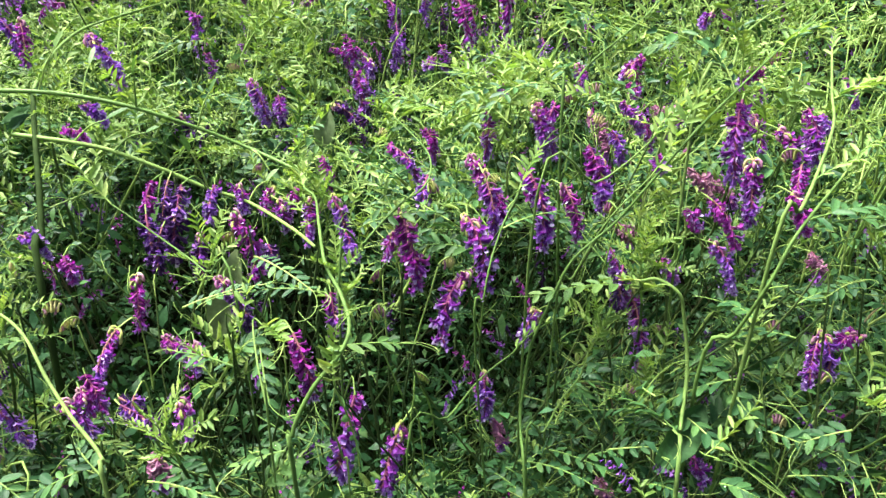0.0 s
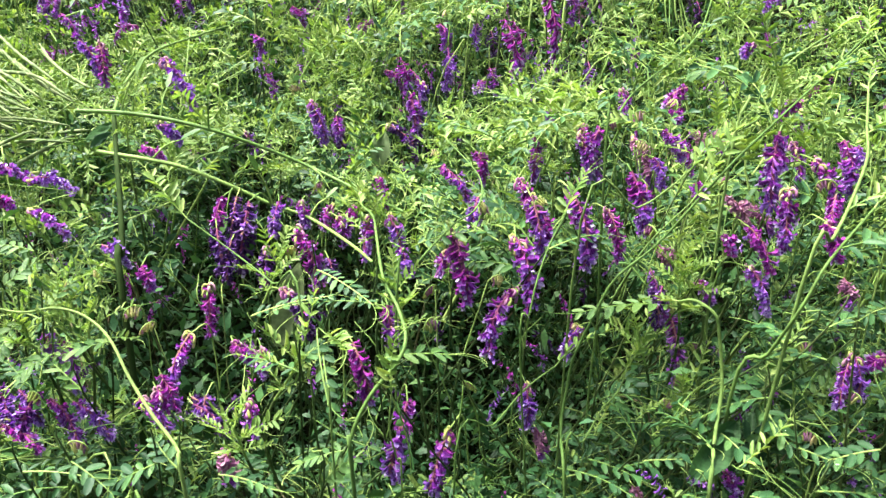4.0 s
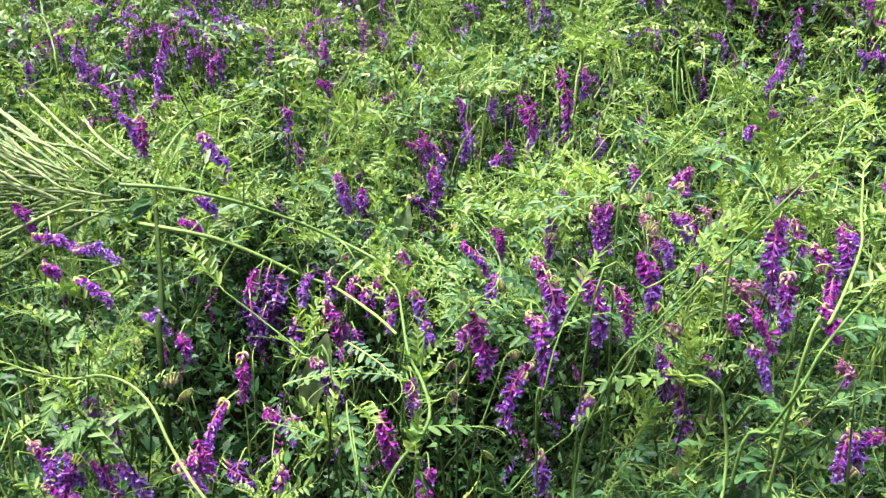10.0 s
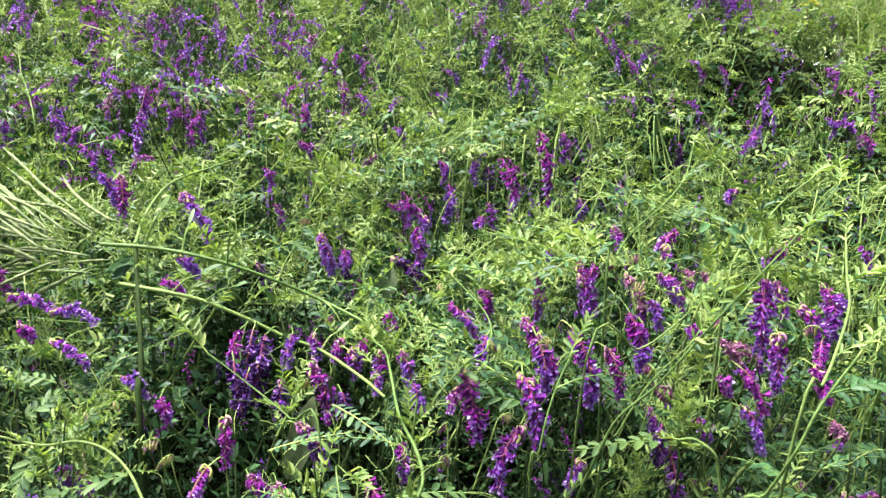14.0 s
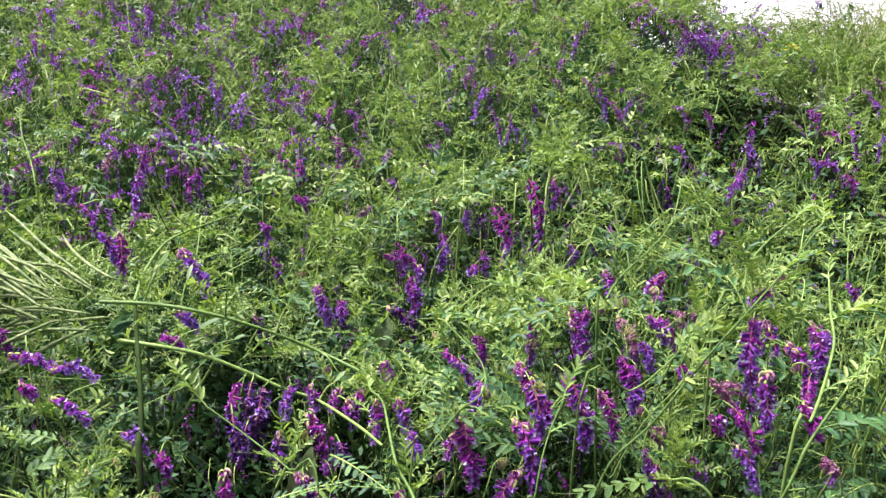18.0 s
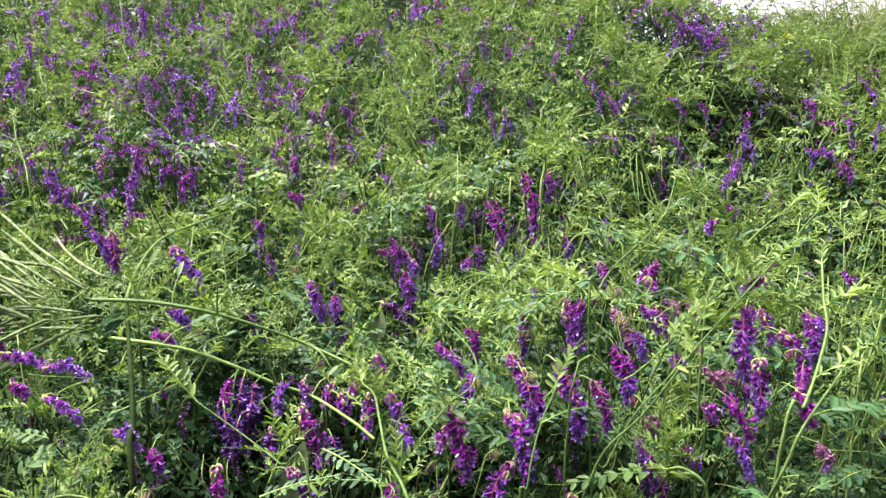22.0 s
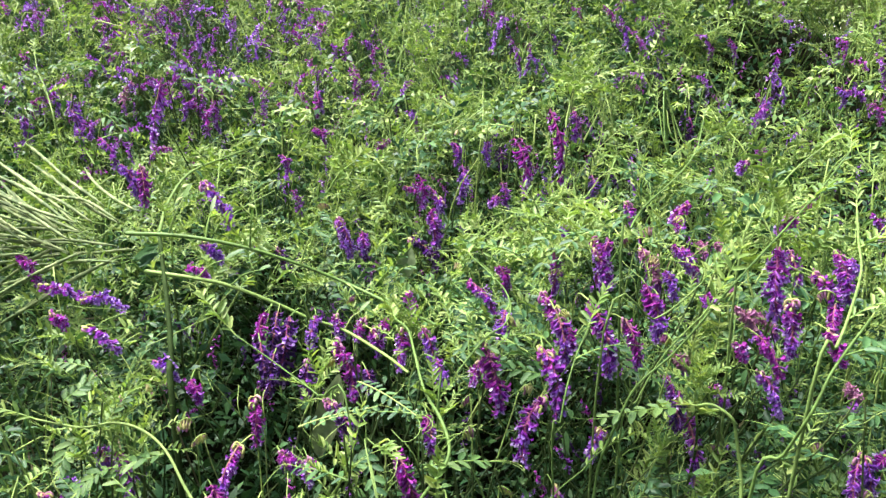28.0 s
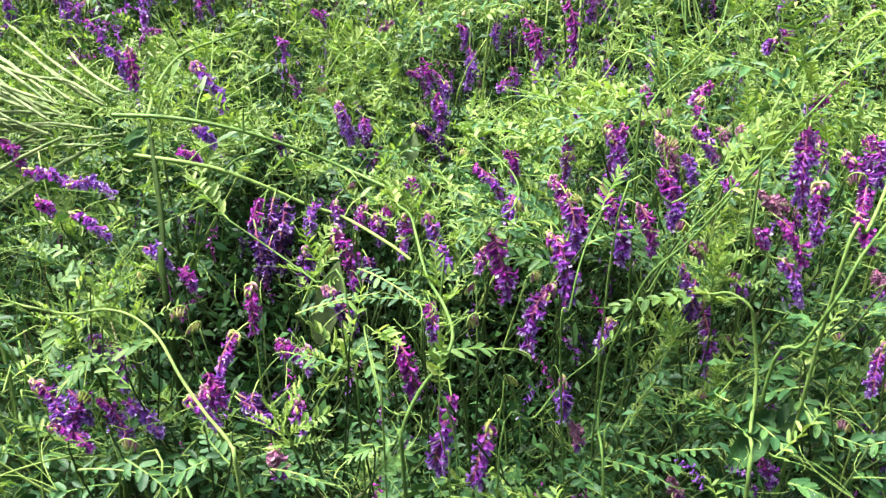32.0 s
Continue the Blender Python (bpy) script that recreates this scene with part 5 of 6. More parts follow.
single_leaf((0.261, 0.543, 0.979), (0.232, 0.564, 0.972), 0.0166)
single_leaf((0.279, 0.543, 0.997), (0.257, 0.545, 0.958), 0.0154)
single_leaf((0.304, 0.522, 0.915), (0.268, 0.518, 0.902), 0.0192)
single_leaf((0.255, 0.510, 0.883), (0.296, 0.507, 0.877), 0.0179)
single_leaf((0.209, 0.516, 0.872), (0.231, 0.506, 0.870), 0.0192)
single_leaf((0.140, 0.580, 0.856), (0.172, 0.559, 0.866), 0.0141)
single_leaf((0.094, 0.592, 0.847), (0.134, 0.566, 0.843), 0.0154)
single_leaf((0.136, 0.592, 0.865), (0.118, 0.612, 0.886), 0.0141)
single_leaf((0.164, 0.538, 0.854), (0.185, 0.517, 0.860), 0.0166)
single_leaf((0.311, 0.560, 1.017), (0.281, 0.547, 1.014), 0.0141)
single_leaf((0.246, 0.531, 0.908), (0.275, 0.516, 0.899), 0.0166)
single_leaf((-0.241, 0.477, 0.910), (-0.270, 0.469, 0.890), 0.0166)
single_leaf((-0.314, 0.485, 0.902), (-0.274, 0.467, 0.886), 0.0166)
single_leaf((-0.193, 0.468, 0.908), (-0.155, 0.463, 0.899), 0.0154)
# dark hollows between the plants
hollow((-0.246, 0.687, 0.998), 0.050)
hollow((-0.262, 0.741, 0.977), 0.050)
hollow((-0.281, 0.804, 0.952), 0.050)
hollow((-0.187, 0.621, 0.965), 0.040)
hollow((-0.199, 0.674, 0.939), 0.040)
hollow((-0.214, 0.736, 0.909), 0.040)
hollow((-0.141, 0.547, 0.945), 0.040)
hollow((-0.151, 0.599, 0.915), 0.040)
hollow((-0.163, 0.658, 0.880), 0.040)
hollow((0.001, 0.603, 0.968), 0.035)
hollow((0.003, 0.657, 0.941), 0.035)
hollow((0.005, 0.720, 0.910), 0.035)
hollow((-0.071, 0.608, 0.995), 0.030)
hollow((0.126, 0.740, 1.077), 0.030)
hollow((-0.006, 0.597, 0.908), 0.040)
hollow((-0.005, 0.648, 0.878), 0.040)
hollow((-0.003, 0.708, 0.842), 0.040)
hollow((-0.292, 0.600, 0.940), 0.035)
hollow((-0.313, 0.650, 0.913), 0.035)
hollow((-0.337, 0.708, 0.882), 0.035)
hollow((-0.250, 0.579, 0.925), 0.038)
hollow((-0.268, 0.629, 0.897), 0.038)
hollow((-0.288, 0.686, 0.863), 0.038)
hollow((-0.213, 0.599, 0.946), 0.040)
hollow((-0.228, 0.650, 0.918), 0.040)
hollow((-0.246, 0.710, 0.887), 0.040)
hollow((-0.195, 0.671, 0.984), 0.035)
hollow((-0.207, 0.725, 0.961), 0.035)
hollow((-0.222, 0.788, 0.934), 0.035)
hollow((-0.126, 0.570, 0.966), 0.035)
hollow((-0.134, 0.622, 0.939), 0.035)
hollow((-0.144, 0.684, 0.906), 0.035)
hollow((0.067, 0.664, 0.892), 0.035)
hollow((0.074, 0.716, 0.863), 0.035)
hollow((0.082, 0.777, 0.829), 0.035)
hollow((0.115, 0.681, 0.936), 0.035)
hollow((0.125, 0.734, 0.911), 0.035)
hollow((0.137, 0.796, 0.880), 0.035)
hollow((0.205, 0.669, 0.936), 0.030)
hollow((-0.054, 0.552, 0.893), 0.040)
hollow((-0.057, 0.602, 0.859), 0.040)
hollow((-0.059, 0.660, 0.821), 0.040)
hollow((-0.226, 0.652, 0.975), 0.040)
hollow((-0.241, 0.705, 0.951), 0.040)
hollow((-0.259, 0.766, 0.923), 0.040)
hollow((-0.107, 0.615, 0.990), 0.025)
hollow((0.205, 0.652, 1.014), 0.022)
hollow((-0.245, 0.641, 0.970), 0.045)
hollow((-0.262, 0.693, 0.946), 0.045)
hollow((-0.282, 0.754, 0.917), 0.045)
hollow((-0.217, 0.572, 0.926), 0.045)
hollow((-0.232, 0.622, 0.897), 0.045)
hollow((-0.250, 0.680, 0.862), 0.045)
hollow((-0.179, 0.540, 0.914), 0.040)
hollow((-0.192, 0.590, 0.882), 0.040)
hollow((-0.207, 0.647, 0.845), 0.040)
hollow((-0.146, 0.630, 0.981), 0.035)
hollow((-0.155, 0.683, 0.956), 0.035)
hollow((-0.167, 0.746, 0.927), 0.035)
hollow((-0.273, 0.702, 1.015), 0.040)
hollow((-0.290, 0.756, 0.996), 0.040)
hollow((-0.311, 0.819, 0.973), 0.040)
hollow((-0.170, 0.703, 0.996), 0.030)
hollow((0.075, 0.655, 0.982), 0.035)
hollow((0.083, 0.709, 0.958), 0.035)
hollow((0.092, 0.773, 0.931), 0.035)
hollow((0.118, 0.710, 1.056), 0.028)
hollow((-0.319, 0.634, 0.969), 0.028)
hollow((-0.097, 0.576, 0.976), 0.030)
hollow((-0.166, 0.574, 0.950), 0.040)
hollow((-0.178, 0.626, 0.922), 0.040)
hollow((-0.192, 0.686, 0.889), 0.040)
hollow((-0.590, 1.600, 1.345), 0.070)
hollow((-0.660, 1.690, 1.390), 0.055)
hollow((0.506, 1.540, 1.310), 0.040)
hollow((0.570, 1.560, 1.320), 0.040)
hollow((-0.176, 0.654, 0.998), 0.038)
hollow((-0.148, 0.611, 0.963), 0.038)
hollow((-0.189, 0.611, 0.962), 0.038)
hollow((-0.109, 0.684, 1.010), 0.038)
hollow((-0.098, 0.618, 0.971), 0.038)
hollow((-0.240, 0.651, 0.998), 0.038)
hollow((-0.240, 0.718, 1.018), 0.038)
hollow((-0.132, 0.646, 0.991), 0.038)
hollow((-0.066, 0.596, 0.950), 0.038)
hollow((-0.184, 0.699, 1.014), 0.038)
# leafy heads added over the hollows to keep the sun out of them
clump((-0.282, 0.716, 1.072), 0.060)
clump((-0.238, 0.651, 1.035), 0.050)
clump((-0.251, 0.591, 0.995), 0.060)
clump((-0.280, 0.641, 1.026), 0.050)
clump((-0.181, 0.577, 1.019), 0.040)
clump((-0.170, 0.690, 1.085), 0.060)
clump((-0.150, 0.640, 1.060), 0.060)
clump((-0.010, 0.640, 1.060), 0.060)
clump((0.080, 0.730, 1.110), 0.060)
for p, size in [h for h in HOLLOWS if h[0][1] < 0.8]:
    # each hollow goes on, deeper along the camera's line of view
    hollow((p[0] * 1.3, -0.1 + (p[1] + 0.1) * 1.3, 1.31 + (p[2] - 1.31) * 1.3), size * 1.15)
UPRIGHT = [(-0.316, 0.608, 0.981), (-0.329, 0.645, 1.010), (-0.342, 0.681, 1.043), (-0.366, 0.738, 1.084), (-0.391, 0.796, 1.109), (-0.410, 0.879, 1.129), (-0.426, 1.002, 1.145), (-0.396, 1.075, 1.157), (-0.367, 1.120, 1.166)]
FALLEN_A = [(-0.412, 0.760, 1.117), (-0.364, 0.754, 1.117), (-0.323, 0.751, 1.113), (-0.277, 0.754, 1.102), (-0.227, 0.767, 1.081), (-0.180, 0.769, 1.061), (-0.121, 0.728, 1.048), (-0.075, 0.660, 1.052)]
FALLEN_B = [(-0.385, 0.735, 1.082), (-0.328, 0.729, 1.076), (-0.293, 0.729, 1.068), (-0.249, 0.728, 1.051), (-0.211, 0.729, 1.033), (-0.174, 0.724, 1.022), (-0.124, 0.669, 1.016), (-0.099, 0.628, 1.016)]
clear_mid = np.array([(np.array(a) + np.array(b)) / 2 for a, b, _ in SPIKES] + [p for p, _ in HOLLOWS])
clear_len = np.array([np.linalg.norm(np.array(a) - np.array(b)) for a, b, _ in SPIKES] + [2.2 * r for _, r in HOLLOWS])
seen = [(np.array(q) + np.array(r)) / 2 for pts in [s[1] for s in STEMS] + [UPRIGHT, FALLEN_A, FALLEN_B] for q, r in zip(pts, pts[1:])] + [(np.array(q[0]) + np.array(q[1])) / 2 for q in LEAVES]
clear_mid = np.concatenate([clear_mid, seen])
clear_len = np.concatenate([clear_len, np.full(len(seen), 0.024)])
clear_len[-len(LEAVES) - len(UPRIGHT) - len(FALLEN_A) - len(FALLEN_B) + 3:-len(LEAVES)] = 0.060
to_camera = np.array([0.0, -0.1, 1.31]) - clear_mid   # towards the camera, to keep its view of spikes and hollows clear
to_camera /= np.linalg.norm(to_camera, axis=1)[:, None]

for top, end, hue in SPIKES:
    (raceme_plant if top[1] < 1.02 else far_raceme_plant if top[1] < 1.30 else crest_raceme)(top, end, hue)
for p in BUDS:
    bud_plant(p)
for p in SHOOTS:
    shoot_plant(p)
for radius, pts in STEMS:
    bold_stem(radius, *pts)
for leaf in LEAVES:
    bold_leaf(*leaf)
# more spikes scattered up the bank, in drifts and thickest on one flank
rng = random.Random(5)
DRIFTS = ((-0.80, 1.85, 0.10, 18), (-0.36, 1.79, 0.09, 12), (-0.11, 1.84, 0.09, 12), (-0.53, 1.31, 0.08, 12), (-0.75, 1.62, 0.08, 18), (-0.33, 1.46, 0.13, 22),
          (0.47, 1.70, 0.06, 19), (0.58, 1.74, 0.05, 10), (0.40, 1.76, 0.05, 6), (-0.64, 1.45, 0.08, 12), (-0.95, 1.95, 0.12, 14), (-0.55, 1.95, 0.12, 14))
drift_spots = [(rng.gauss(x, r * 0.7), rng.gauss(y, r * 0.7)) for x, y, r, n in DRIFTS for _ in range(n)]
for k in range(260):
    y = rng.uniform(1.15, 2.5)
    x = rng.uniform(-0.68, 0.62) * y if rng.random() < 0.5 else rng.uniform(-0.68, -0.05) * y
    if noise.noise((x * 2.2, y * 2.2, 8.0)) > -0.12:
        drift_spots.append((x, y))
for x, y in drift_spots:
    z = canopy_top(x, y) + rng.uniform(-0.03, 0.03)
    a, size = rng.gauss(0.3, 0.8), rng.uniform(0.032, 0.062)
    crest_raceme((x, y, z), (x + math.sin(a) * size * 0.9, y - 0.015, z - math.cos(a) * size), rng.choice((MAGENTA, PURPLE, PURPLE, VIOLET)), 16)
# old bluish spikes deeper among the leaves, many darkened for the shade there
for k in range(820):
    near = k < 230
    y = rng.uniform(0.5, 1.2) if near else 1.1 + 1.3 * rng.random() ** 1.2
    x = rng.uniform(-0.62, 0.62) * (y + 0.1)
    if gap(x, y - 0.03) < 0.2 and rng.random() < 0.6:
        continue
    z = canopy_top(x, y) - (rng.uniform(0.05, 0.20) if near else rng.uniform(-0.01, 0.07))
    a, size = rng.uniform(-1.1, 1.1), rng.uniform(0.030, 0.055)
    crest_raceme((x, y, z), (x + math.sin(a) * size * 0.7, y - 0.01, z - math.cos(a) * size), rng.choice((MAGENTA, PURPLE, VIOLET, SHADOWED, SHADOWED)), 14 if near else 10, 0.85)
tagged(new("vetch_flowers", crest_bag.mesh("vetch_flowers")), "purple vetch flower spikes crowded up the bank to its crest", "flowers", kind="stuff")

# ---------------------------------------------------------------- a mustard stalk that leans through the vetch
def mustard_plant():
    plant = plant_at(-0.30, 0.62, "upright mustard stalk darkened for its shade, with fallen pale stems and long green pods", "plant", "mustard_plant", "weeds among the vetch")
    rng = random.Random(11)
    up = [(-0.30, 0.62, 0.0), (-0.29, 0.56, 0.50), *UPRIGHT]
    part("stem", Bag().add(tube(smooth_path([local(plant, q) for q in up[:7]], 4), 0.0034, 0.0024, 8, SHADEDSTEM)).mesh("stem"), plant, label="dark green upright stalk, its shade put into the colour")
    part("branch", Bag().add(tube(smooth_path([local(plant, q) for q in up[6:]], 4), 0.0020, 0.0012, 8, STOUT)).mesh("branch"), plant, label="fresh green side branch")
    for radius, line in ((0.0023, FALLEN_A), (0.0023, FALLEN_B)):
        part("branch", Bag().add(tube(smooth_path([local(plant, q) for q in line], 5), radius, radius * 0.6, 7, STALK)).mesh("branch"), plant, label="fallen pale green stem")
    for line in (FALLEN_A, FALLEN_B):
        # side twigs with a small leaf at each node of the fallen stems
        for k in range(1, len(line) - 1):
            b = local(plant, line[k])
            reach = np.array([rng.uniform(-0.01, 0.05), rng.uniform(-0.02, 0.03), rng.uniform(0.012, 0.040) * rng.choice((-1, 1, 1))])
            twig = part("twig", Bag().add(tube(smooth_path([b, b + reach * 0.5 + [0, 0, 0.004], b + reach], 4), 0.0011, 0.0006, 5, STALK)).mesh("twig"), plant)
            part("leaf", Bag().add(leaflet_shape(rng.uniform(0.014, 0.024), rng.uniform(0.005, 0.008), FRESH)).mesh("leaf"), twig, Matrix.Translation(b + reach) @ frame_for(reach, (0, -0.4, 1)).to_4x4())
    hub = np.array((-0.431, 0.798, 1.108))
    pods = []
    for k in range(4):
        line = smooth_path([np.zeros(3), (-0.004, 0.010, 0.003), (-0.008, 0.07, 0.003 * k), (-0.008 - 0.002 * k, 0.13, 0.0), (-0.004 * k, 0.20, -0.006)], 7)
        seeds = Bag().add(tube(line[:8], 0.0009, 0.0012, 4, POD, False)).add(tube(line[7:], 0.0017, 0.0007, 5, POD))
        for i in range(9, len(line) - 4, 2):
            seeds.add(tube(line[i:i + 3], 0.0014, 0.0023, 5, POD, False)).add(tube(line[i + 2:i + 4], 0.0023, 0.0013, 5, POD, False))
        pods.append(seeds.mesh("pod"))
    for k in range(46):
        f = (k + rng.uniform(0, 1)) / 46
        start = hub + np.array([-rng.uniform(-0.01, 0.13), rng.uniform(-0.03, 0.05), -0.03 + 0.05 * f + rng.uniform(-0.015, 0.015)])
        way = Vector((-0.15 - 0.18 * f, 0.02 + 0.30 * f * f + rng.uniform(-0.05, 0.05), -0.080 + 0.20 * f + rng.uniform(-0.055, 0.055)))
        size = rng.uniform(0.55, 1.2) * (0.85 + 0.5 * f)
        part("pod", rng.choice(pods), plant, Matrix.Translation(local(plant, start)) @ frame_for(way, (rng.uniform(-1, 1), 0, 1)).to_4x4() @ Matrix.Diagonal((1, size, 1, 1)))
    for (b, t, w, mat) in (((-0.165, 0.640, 1.010), (-0.185, 0.615, 0.935), 0.026, DULL), ((-0.115, 0.845, 1.085), (-0.122, 0.825, 1.045), 0.022, DULL), ((0.215, 0.58, 0.90), (0.17, 0.53, 0.875), 0.028, LEAF), ((-0.385, 0.78, 1.10), (-0.408, 0.762, 1.088), 0.011, LEAF), ((-0.38, 0.765, 1.095), (-0.405, 0.76, 1.080), 0.010, LEAF), ((-0.39, 0.79, 1.108), (-0.368, 0.78, 1.115), 0.010, LEAF)):
        rows = [(0.12, 0.02), (0.6, 0.18), (0.95, 0.4), (1.0, 0.6), (0.72, 0.82), (0.25, 1.0)]
        way = Vector(t) - Vector(b)
        length = way.length
        v, f = [], []
        for j, (wide, s) in enumerate(rows):
            for i in (-1, -0.5, 0, 0.5, 1):
                v.append((i * wide * w / 2 * (1 + 0.08 * rng.uniform(-1, 1)), s * length, 0.25 * w * abs(i) * wide + 0.002 * rng.uniform(-1, 1) - 0.12 * length * s * s))
        for j in range(len(rows) - 1):
            for i in range(4):
                a = j * 5 + i
                f += [(a, a + 1, a + 6), (a, a + 6, a + 5)]
        part("broad_leaf", Bag().add([(np.array(v), np.array(f), mat)]).mesh("broad_leaf"), plant, Matrix.Translation(local(plant, b)) @ frame_for(way, (0.2, -0.8, 0.6)).to_4x4(), "dull grey-green broad leaf")


mustard_plant()


# ---------------------------------------------------------------- a dead twig in a dark gap of the flank
def dead_twig(x, y):
    twig = plant_at(x, y, "bare black dead twig in a dark gap", "twig", "dead_twig", "weeds among the vetch")
    top = canopy_height(x, y) - twig.location.z
    main = [(0, 0, 0), (0.010, -0.01, top * 0.5), (-0.004, -0.02, top * 0.78), (0.012, -0.02, top * 0.93), (0.022, -0.01, top + 0.035)]
    part("stem", Bag().add(tube(smooth_path(main, 4), 0.0034, 0.0014, 6, TWIG)).mesh("stem"), twig)
    for k, reach, lift in ((2, -0.055, 0.030), (2, 0.050, 0.045), (3, -0.045, -0.020), (3, 0.045, 0.015)):
        b = np.array(main[k])
        line = smooth_path([b, b + [reach * 0.5, -0.006, lift * 0.3], b + [reach, 0.004, lift]], 4)
        part("branch", Bag().add(tube(line, 0.0018, 0.0007, 5, TWIG)).mesh("branch"), twig)


dead_twig(-0.575, 1.585)


# ---------------------------------------------------------------- grass and yellow flowers on the crest
def grass_tuft(x, y, height, blades, spread):
    tuft = plant_at(x, y, "tuft of fine pale green grass on the crest", "grass", "grass_tuft", "grass on the crest")
    rng = random.Random(int(1000 * x + 77 * y))
    for k in range(blades):
        a, h = rng.uniform(0, 6.3), height * rng.uniform(0.7, 1.05)
        s = spread * rng.uniform(0.2, 1)
        lean = np.array([math.cos(a) * s, math.sin(a) * s * 0.6, 0])
        line = smooth_path([(0, 0, 0), lean * 0.25 + [0, 0, h * 0.55], lean * 0.6 + [0, 0, h * 0.92], lean + [0, 0, h * (1.0 - 0.1 * rng.random())], lean * 1.4 + [0, 0, h * 0.94]], 3)
        part("blade", Bag().add(tube(line, 0.0014, 0.0004, 3, GRASS)).mesh("blade"), tuft)


for gx, gy, gh in ((0.74, 1.70, 0.23), (0.80, 1.76, 0.23), (0.86, 1.78, 0.24), (0.91, 1.8, 0.25), (0.97, 1.82, 0.25), (0.86, 1.86, 0.24), (1.03, 1.86, 0.25)):
    grass_tuft(gx, gy, gh + 0.05, 38, 0.32)


def yellow_flower(p):
    x, y, z = p
    plant = plant_at(x, y + 0.05, "small bright yellow flower on a thin stem", "flower", "yellow_flower", "yellow flowers on the crest")
    top = local(plant, p)
    part("stem", Bag().add(tube(smooth_path([(0, 0, 0), top * 0.5 + [0.02, 0, 0], top], 5), 0.0016, 0.0010, 4, STALK)).mesh("stem"), plant)
    for k in range(4):
        m = Matrix.Translation(top) @ pose(0, 0, 0, 0, 0, 90 * k + 20) @ pose(0, 0, 0, 35, 0, 0)
        part("petal", Bag().add(leaflet_shape(0.011, 0.010, YELLOW, 0.1, 0.3)).mesh("petal"), plant, m)


for p in ((0.660, 1.70, 1.452), (0.651, 1.71, 1.444), (0.835, 1.95, 1.588), (0.850, 1.97, 1.582), (0.668, 1.70, 1.446)):
    yellow_flower(p)


# ---------------------------------------------------------------- leafy plants that fill the bank
rng = random.Random(21)


def leafy_master(fine, height=0.84):
    plant = new("vetch_plant")
    plant.empty_display_size = 0.05
    tagged(plant, LEAFY_LABEL, "plant", "vetch plants on the bank")
    pts = [(0, 0, 0)]
    for k in range(1, 6):
        pts.append((rng.uniform(-0.11, 0.11), rng.uniform(-0.11, 0.11), height * k / 5.6))
    pts.append((pts[-1][0] + rng.uniform(-0.07, 0.07), pts[-1][1] + rng.uniform(-0.06, 0.06), height))
    line = smooth_path(pts, 5)
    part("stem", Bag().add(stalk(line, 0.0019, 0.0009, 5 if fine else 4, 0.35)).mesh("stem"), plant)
    for k in range(9 if fine else 8):
        i = len(line) - 1 - int(k * 1.8)
        way = Vector((math.cos(k * 2.4 + rng.uniform(-0.5, 0.5)), math.sin(k * 2.4), rng.uniform(0.0, 0.7) + (0.5 if k < 2 else 0)))
        mesh = rng.choice(YOUNG_MESHES if k < 4 else LEAF_MESHES) if fine else rng.choice(MID_MESHES)
        part("leaf", mesh, plant, Matrix.Translation(line[i]) @ leaf_turn(way, rng))
    return plant


fine_masters = [leafy_master(True) for _ in range(6)]


def stand(master, x, y, first):
    tall = (canopy_top(x, y) - ground_height(x, y)) / 0.86 * rng.uniform(0.93, 1.03)
    m = Matrix.Translation((x, y, ground_height(x, y))) @ pose(0, 0, 0, rng.uniform(-4, 4), rng.uniform(-4, 4), rng.uniform(0, 360))
    if first:
        master.matrix_basis = m @ Matrix.Diagonal((1, 1, tall, 1))
    else:
        copy = copy_thing(master, m)
        copy.scale = (1, 1, tall)


count = 0
while count < 30:
    x, y = rng.uniform(-0.85, 0.85), rng.uniform(0.42, 1.25)
    if free(np.array([[x, y, canopy_height(x, y) - q] for q in (0.0, 0.05, 0.1)]), 0.03).all():
        stand(fine_masters[count % 6], x, y, count < 6)
        count += 1

# ---------------------------------------------------------------- the mass of foliage between the plants
def turns_for(n, gen, lift=0.42, sway=0.75):
    """Leaf turns: y along the leaf, z near up."""
    a = gen.uniform(0, 2 * np.pi, n)
    y = np.stack([np.cos(a), np.sin(a), gen.normal(0.15, lift, n)], 1)
    y /= np.linalg.norm(y, axis=1)[:, None]
    up = np.stack([gen.normal(0, sway, n), gen.normal(-0.2, sway, n), np.ones(n)], 1)
    x = np.cross(y, up)
    x /= np.linalg.norm(x, axis=1)[:, None]
    return np.stack([x, y, np.cross(x, y)], 2)


